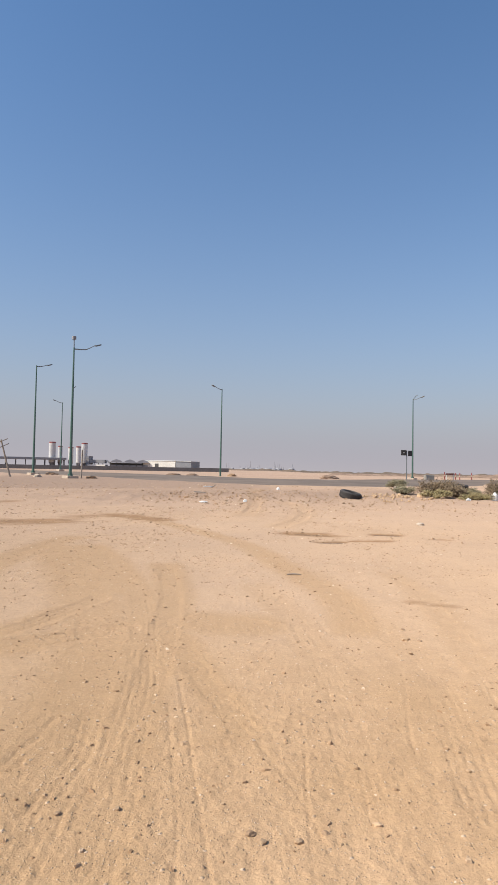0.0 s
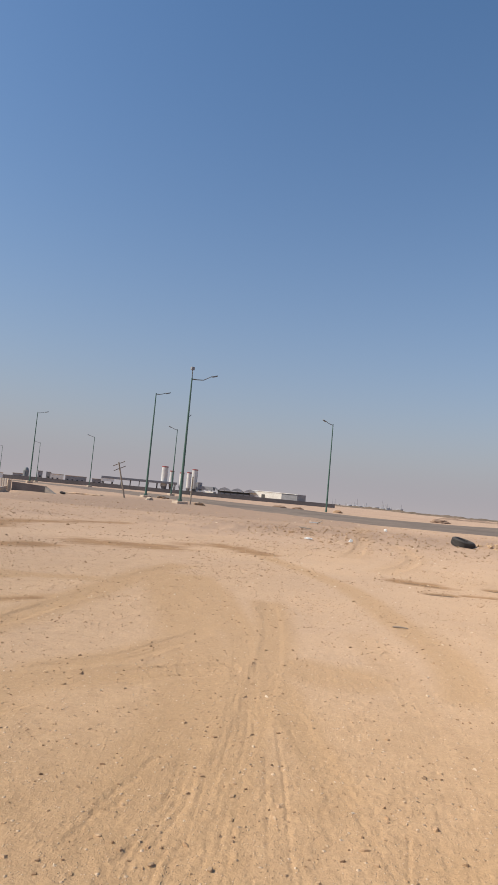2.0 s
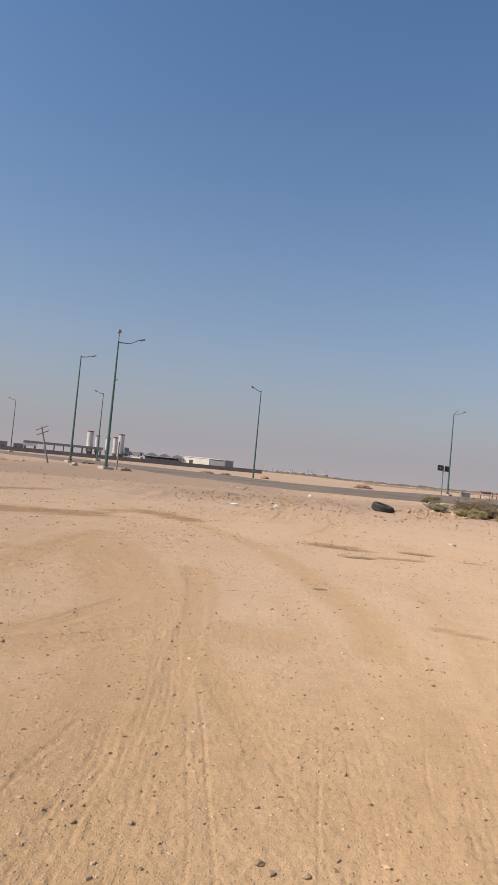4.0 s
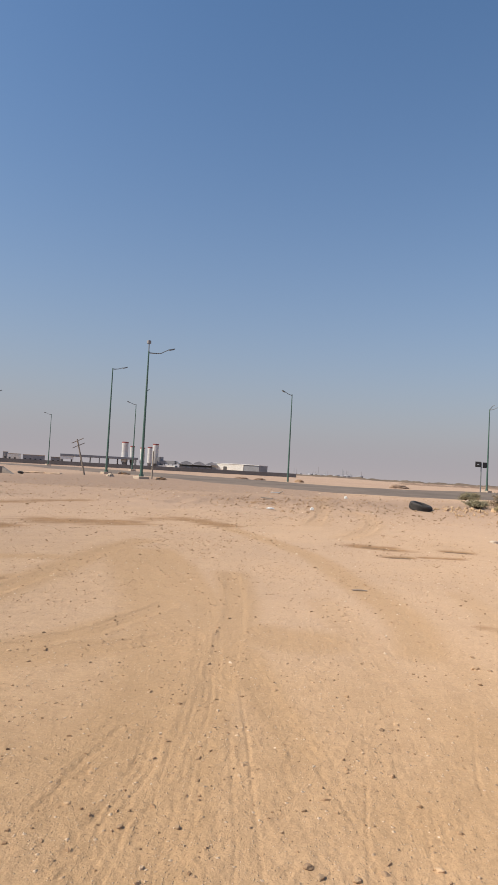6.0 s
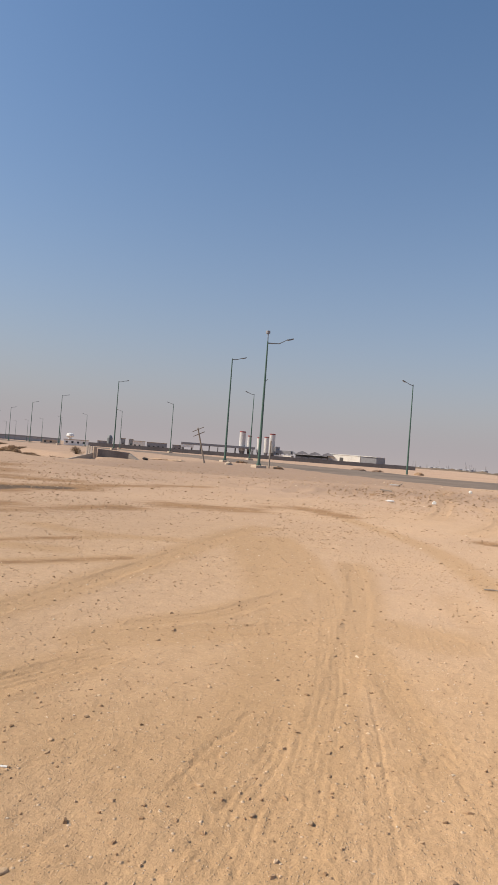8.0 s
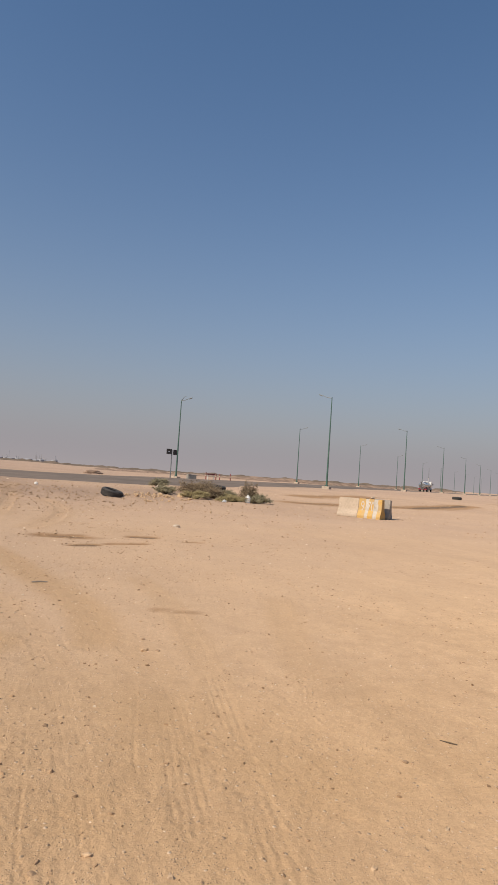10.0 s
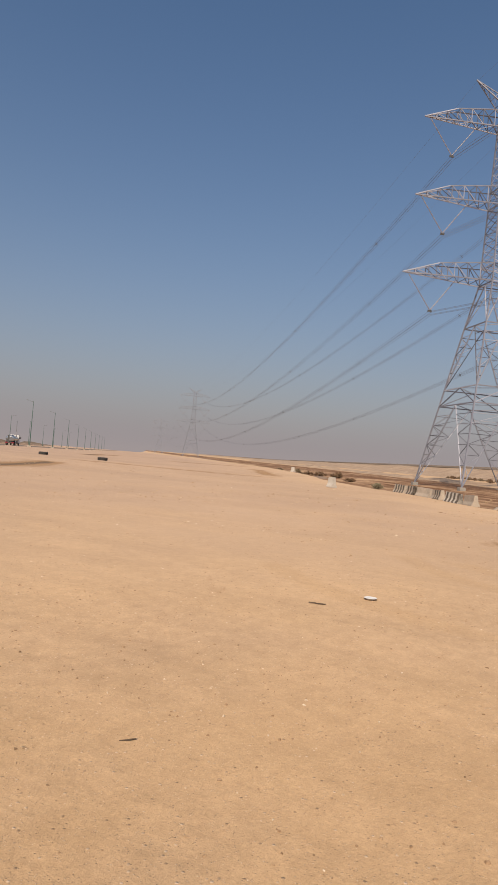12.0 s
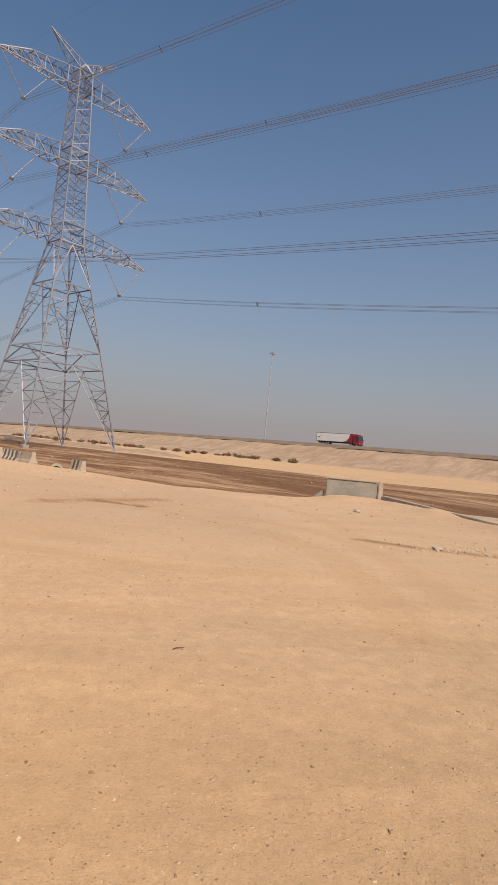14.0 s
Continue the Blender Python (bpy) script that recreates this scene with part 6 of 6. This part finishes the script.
ridge("canal_spoil", on_line(70, 66).xy, on_line(460, 84).xy, 240, 6.0, 1.5, BANK, "uneven pale sand piles beyond the canal", "bank", 21, 0.35)


# ---- stones, litter and rubble on the sand ----
def rock_mesh(name, seed, sub, material, flat=0.5):
    bm = bmesh.new()
    bmesh.ops.create_icosphere(bm, subdivisions=sub, radius=1)
    off = Vector((seed * 3.1, seed * 1.7, seed * 0.9))
    for v in bm.verts:
        k = 1 + 0.42 * noise.noise(v.co * 1.1 + off) + 0.18 * noise.noise(v.co * 2.7 + off)
        v.co = Vector((v.co.x * k, v.co.y * k * 0.8, v.co.z * k * flat))
    me = bpy.data.meshes.new(name)
    bm.to_mesh(me)
    bm.free()
    me.materials.append(material)
    return me


ROCKS = [rock_mesh("stone", k, 2, STONE if k % 3 else DARK_STONE) for k in range(6)]
PALE_ROCK = rock_mesh("pale_stone", 9, 2, CONCRETE)


def stone(x, y, size, k=0, label="small brown desert stone lying on sand", mesh=None):
    ob = new("stone", mesh or ROCKS[k % 6])
    ob.matrix_world = pose(x, y, ground_z(x, y) + size * 0.22, 0, 0, (x * 997 + y * 131) % 360) @ Matrix.Diagonal((size, size, size, 1))
    return tagged(ob, label, "stone", "stones on the sand")


def laid_stones():
    for k, (x, y, d) in enumerate([(0.43, 4.1, 0.030), (0.45, 3.98, 0.016), (1.28, 5.45, 0.05), (1.38, 5.42, 0.035), (0.62, 6.56, 0.024), (-2.15, 4.93, 0.028), (-2.11, 5.44, 0.028),
                                   (-1.5, 4.81, 0.022), (-0.96, 3.03, 0.026), (-0.52, 3.68, 0.018), (-0.13, 4.89, 0.018), (0.10, 10.07, 0.05), (2.2, 3.25, 0.030), (1.52, 2.5, 0.026),
                                   (3.0, 2.6, 0.022), (2.94, 1.89, 0.020), (3.61, 0.6, 0.022), (4.05, 0.02, 0.028), (4.78, 0.25, 0.022), (6.13, -0.43, 0.024), (6.2, 4.54, 0.026),
                                   (-1.7, 3.4, 0.024), (-2.4, 3.9, 0.022), (0.2, 2.75, 0.03), (0.3, 2.8, 0.028), (1.0, 3.3, 0.02), (3.3, 4.1, 0.022), (5.2, 1.8, 0.024), (2.5, 2.9, 0.02), (4.6, 1.2, 0.02)]):
        stone(x, y, d * 0.58, k)
    for k, (x, y, d) in enumerate(((-2.38, 2.7, 0.034), (-1.35, 2.29, 0.034), (-1.69, 2.06, 0.036), (-1.72, 3.12, 0.026), (-2.39, 3.45, 0.022), (0.03, 2.79, 0.036), (0.07, 2.74, 0.032), (0.5, 2.86, 0.03), (1.34, 5.78, 0.03),
                                   (-1.28, 4.05, 0.024), (-0.73, 6.46, 0.03), (-0.3, 4.25, 0.02), (-0.48, 2.95, 0.024), (-0.7, 2.91, 0.022), (1.03, 3.79, 0.018), (1.02, 3.48, 0.016))):
        stone(x, y, d * 0.58, k + 1)
    for x, y, d in ((4.35, 15.93, 0.10), (14.2, -6.02, 0.12), (14.0, -6.6, 0.06), (14.6, -5.3, 0.05), (13.8, -7.0, 0.06), (13.7, -7.4, 0.05), (22.9, -6.6, 0.16)):
        stone(x, y, d, 0, "pale lump of broken concrete on sand", PALE_ROCK)
    top = stone(14.66, 22.88, 0.11, 0, "pale stone resting on a barrier block", PALE_ROCK)
    top.matrix_world = pose(14.62, 22.98, 0.83, 0, 0, 30) @ Matrix.Diagonal((0.13, 0.09, 0.09, 1))


laid_stones()


def chip_mesh(seed):
    """An angular low stone: a five- or six-sided foot, a smaller shoulder and a crooked top."""
    rng = np.random.RandomState(seed)
    n = 4 + seed % 3
    a = np.sort(rng.uniform(0, math.tau / n * 0.6, n) + np.arange(n) * math.tau / n)
    k = rng.uniform(0.75, 1.2, n)
    foot = np.stack([np.cos(a) * k, np.sin(a) * k * 0.8, np.full(n, -0.25)], -1)
    k2 = rng.uniform(0.45, 0.85, n)
    top = np.stack([np.cos(a) * k * k2, np.sin(a) * k * k2 * 0.8, rng.uniform(0.3, 0.75, n)], -1)
    faces = []
    for i in range(n):
        j = (i + 1) % n
        faces += [(i, j, n + j), (i, n + j, n + i)]
    faces += [(n, n + i, n + i + 1) for i in range(1, n - 1)]
    return np.vstack([foot, top]), np.array(faces)


def scattered(name, count, seed, rmin, rmax, smin, smax, material, label):
    """Uncountable pebbles, clumped, as one object."""
    rng = np.random.RandomState(seed)
    r = np.sqrt(rng.uniform(rmin**2, rmax**2, count * 4)) if rmax < 16 else np.exp(rng.uniform(math.log(rmin), math.log(rmax), count * 4))
    yaw = np.radians(rng.uniform(-126, 54, count * 4))
    x, y = -r * np.sin(yaw), r * np.cos(yaw)
    clump = 0.5 + 0.5 * lattice_noise(x * 0.45, y * 0.45, seed + 40) + 0.3 * lattice_noise(x * 1.7, y * 1.7, seed + 41)
    stony = 0.30 + 0.70 * smooth(-0.6, 0.25, yaw) if rmax > 16 else 0.55 + 0.45 * smooth(-0.8, 0.2, yaw)
    keep = np.where((rng.uniform(0, 1, len(x)) < stony * (0.08 + 0.92 * np.clip(clump, 0, 1) ** 2)) & (across(x, y) < canal_edge(along(x, y)) - 0.5) & (y < 45))[0][:count]
    x, y = x[keep], y[keep]
    size = smin * (smax / smin) ** (rng.uniform(0, 1, len(x)) ** 2.4)
    if rmax > 20:
        size = size * np.clip(np.hypot(x, y) / 20, 0.4, 1.5)
    z = land(x, y) + relief(x, y)[0]
    parts_v, parts_f, at = [], [], 0
    kind = rng.randint(0, 9, len(x))
    for v in range(9):
        bv, bf = chip_mesh(seed * 20 + v)
        i = np.where(kind == v)[0]
        spin = rng.uniform(0, math.tau, len(i))
        c, s = np.cos(spin)[:, None], np.sin(spin)[:, None]
        tall = rng.uniform(0.6, 1.3, len(i))[:, None]
        stretch = rng.uniform(0.8, 1.6, len(i))[:, None]
        d = size[i][:, None]
        vx = (bv[:, 0] * stretch * c - bv[:, 1] * s) * d + x[i][:, None]
        vy = (bv[:, 0] * stretch * s + bv[:, 1] * c) * d + y[i][:, None]
        vz = bv[:, 2] * tall * d + z[i][:, None]
        parts_v.append(np.stack([vx, vy, vz], -1).reshape(-1, 3))
        parts_f.append((bf[None] + (np.arange(len(i)) * len(bv))[:, None, None]).reshape(-1, 3) + at)
        at += len(i) * len(bv)
    me = bpy.data.meshes.new(name)
    me.from_pydata(np.vstack(parts_v).tolist(), [], np.vstack(parts_f).tolist())
    me.materials.append(material)
    return tagged(new(name, me), label, "pebbles", kind="stuff")


def pebble_material():
    """Chips of desert stone, most near the sand's own colour, some dark and a few pale."""
    m, bsdf = base_mat("desert_pebbles")
    geo = m.node_tree.nodes.new("ShaderNodeNewGeometry")
    r = node(m, "ShaderNodeValToRGB")
    r.color_ramp.elements[0].color, r.color_ramp.elements[1].color = (0.27, 0.17, 0.10, 1), (0.74, 0.60, 0.45, 1)
    for at, c in ((0.25, (0.38, 0.24, 0.14, 1)), (0.6, (0.47, 0.315, 0.19, 1)), (0.9, (0.56, 0.40, 0.265, 1))):
        r.color_ramp.elements.new(at).color = c
    link(m, geo.outputs["Random Per Island"], r.inputs[0])
    col = mix(m, 1.0, r.outputs[0], ramp(m, noise_at(m, 60, 4, 0.6), (0.82, 0.82, 0.82), (1.1, 1.1, 1.1)), "MULTIPLY")
    link(m, col, bsdf.inputs["Base Color"])
    bsdf.inputs["Roughness"].default_value, bsdf.inputs["Specular IOR Level"].default_value = 0.92, 0.12
    return m


PEBBLE = pebble_material()
PALE_PEBBLE = plain("pebble_pale", (0.62, 0.50, 0.38), (0.50, 0.40, 0.30), 6, 0.9)
scattered("pebbles", 30000, 1, 1.5, 13, 0.0026, 0.0125, PEBBLE, "small brown pebbles scattered over the sand")
scattered("stone_chips", 3200, 5, 1.8, 10, 0.006, 0.018, PEBBLE, "larger brown and pale stone chips lying on the sand")
scattered("far_pebbles", 42000, 3, 7, 60, 0.009, 0.038, PEBBLE, "brown stones scattered over the farther sand")


def rubble_strip(name, cx, cy, rx, ry, count, seed, material, smin, smax, label):
    rng = random.Random(seed)
    base = rock_mesh("tmp", seed, 1, material)
    bv, bf = [v.co.copy() for v in base.vertices], [tuple(p.vertices) for p in base.polygons]
    bpy.data.meshes.remove(base)
    verts, faces = [], []
    for _ in range(count):
        x, y, s = cx + rng.gauss(0, rx), cy + rng.gauss(0, ry), smin * (smax / smin) ** (rng.random() ** 2)
        m = pose(x, y, ground_z(x, y) + s * 0.25, rng.uniform(0, 360), rng.uniform(0, 360), 0)
        n = len(verts)
        verts += [m @ (v * s) for v in bv]
        faces += [tuple(i + n for i in f) for f in bf]
    return tagged(new(name, mesh_of(name, verts, faces, material)), label, "rubble", kind="stuff")


rubble_strip("bank_rubble", -1.8, 28.5, 1.4, 1.2, 170, 1, DARK_STONE, 0.015, 0.075, "dark rubble dumped on the sand bank")
rubble_strip("bank_rubble", 2.5, 28.5, 4.0, 3.2, 900, 2, STONE, 0.014, 0.07, "brown rubble strewn along the sand bank")
rubble_strip("bank_rubble", 6.9, 29.5, 0.8, 1.1, 130, 3, STONE, 0.03, 0.14, "pale broken rubble beside the leaning tyre")
rubble_strip("bank_rubble", 14.0, -6.4, 0.5, 1.1, 220, 4, PALE_PEBBLE, 0.008, 0.045, "pale rubble strewn near the canal wall")
rubble_strip("canal_clods", 52.0, -4.0, 12.0, 10.0, 40, 5, DARK_STONE, 0.05, 0.2, "dark clods of earth on the canal bed")


BARK = plain("dark_brown_scrap", (0.16, 0.11, 0.075), (0.10, 0.07, 0.05), 20, 0.9)


def litter():
    def item(name, x, y, dz, turn, label, category="litter"):
        return thing(name, pose(x, y, ground_z(x, y) + dz, 0, 0, turn), label, category, "litter on the sand")

    ob = item("white_stick", -1.75, 2.83, 0.005, 12, "short white plastic stick on the sand")
    part("stick", tube(bmesh.new(), [(-0.026, 0, 0), (0.014, 0, 0)], 0.005, 8), PLASTIC, ob)
    part("dark_end", tube(bmesh.new(), [(0.014, 0, 0), (0.024, 0, 0)], 0.0052, 8), DARK_STONE, ob)
    ob = item("paper_plate", 7.99, 3.02, 0.014, 10, "flattened white disposable plate on the sand")
    bm = tube(bmesh.new(), [(0, 0, 0), (0, 0, 0.012), (0, 0, 0.014), (0, 0, 0.009)], [0.055, 0.082, 0.088, 0.058], 26)
    for v in bm.verts:
        v.co.z += 0.006 * math.sin(v.co.x * 38) * math.cos(v.co.y * 27)
    part("dish", bm, PAPER, ob)
    ob = item("torn_scrap", 7.2, 3.4, 0.0, -69, "dark brown torn strip lying on the sand")
    bm = bmesh.new()
    for k in range(5):
        box(bm, -0.08 + 0.04 * k, 0.008 * math.sin(k * 2), 0.002 * (k % 2), 0.05, 0.042 - 0.006 * k, 0.012, 0.003)
    part("strip", bm, BARK, ob)
    ob = item("dry_stick", 0.64, 8.35, 0.012, 5, "thin dry stick lying on the sand")
    part("stick", tube(bmesh.new(), [(-0.09, 0, 0), (0, 0.008, 0.004), (0.09, -0.004, 0)], [0.008, 0.01, 0.006], 6), TIMBER, ob)
    for x, y, s in ((2.95, 2.55, 0.05), (6.15, -0.4, 0.06), (2.6, 3.4, 0.05)):
        ob = item("dry_twig", x, y, 0.006, x * 50, "small crooked dry twig on the sand")
        part("twig", tube(bmesh.new(), [(-s, 0, 0), (-s * 0.2, s * 0.2, 0.004), (s, -s * 0.1, 0)], [0.004, 0.005, 0.002], 5), TWIG, ob)
    ob = item("plastic_jug", 11.55, 29.3, 0.0, 20, "white plastic jug standing by a shrub", "jug")
    bm = tube(bmesh.new(), [(0, 0, 0), (0, 0, 0.03), (0, 0, 0.26), (0, 0, 0.33), (0, 0, 0.36)], [0.12, 0.135, 0.135, 0.07, 0.035], 14)
    part("body", bm, PLASTIC, ob)
    part("cap", tube(bmesh.new(), [(0, 0, 0.36), (0, 0, 0.40)], 0.04, 10), PLASTIC, ob)
    part("handle", tube(bmesh.new(), [(0.1, 0, 0.27), (0.17, 0, 0.25), (0.16, 0, 0.17), (0.12, 0, 0.15)], 0.018, 6), PLASTIC, ob)

    def bag(x, y, w, h, seed, label, mat=PLASTIC):
        o = item("plastic_bag", x, y, 0.0, seed * 40, label, "bag")
        b = bmesh.new()
        bmesh.ops.create_icosphere(b, subdivisions=3, radius=1)
        for v in b.verts:
            k = 1 + 0.5 * noise.noise(v.co * 2.2 + Vector((seed, 0, 0))) + 0.25 * noise.noise(v.co * 5 + Vector((0, seed, 0)))
            v.co = Vector((v.co.x * w * k, v.co.y * w * 0.7 * k, max(-0.1, v.co.z) * h * k + 0.02))
        part("sheet", b, mat, o)

    bag(10.2, 28.9, 0.13, 0.10, 1, "crumpled white plastic bag at the foot of a shrub")
    bag(11.2, 29.5, 0.12, 0.10, 2, "crumpled white plastic bag at the foot of a shrub")
    bag(2.0, 36.0, 0.11, 0.12, 3, "crumpled white plastic bag on the bank")
    bag(-1.45, 24.0, 0.15, 0.05, 4, "flat white scrap of plastic on the sand")
    bag(0.1, 25.4, 0.08, 0.09, 5, "crumpled white plastic scrap on the sand")
    bag(8.7, 36.5, 0.14, 0.22, 6, "torn pale scrap of plastic on the bank", CONCRETE)
    ob = item("broken_board", -2.0, 37.0, 0.06, 10, "bleached broken board lying on the bank", "board")
    part("plank", box(bmesh.new(), 0, 0, 0, 0.5, 0.14, 0.05, 0.006), WHITE_PAINT, ob)
    part("splinter", box(bmesh.new(), 0.33, 0.02, 0.03, 0.3, 0.08, 0.04, 0.005, Matrix.Rotation(radians(-32), 4, "Y")), TIMBER, ob)
    ob = item("old_board", -2.0, 30.0, 0.05, -8, "grey weathered board among rubble", "board")
    part("plank", box(bmesh.new(), 0, 0, 0, 0.55, 0.10, 0.05, 0.006, Matrix.Rotation(radians(4), 4, "Y")), TIMBER, ob)
    for x, y in ((-0.94, 23.5), (-0.06, 23.7)):
        stone(x, y, 0.075, 2, "dark stone lying on sand", ROCKS[0])


litter()
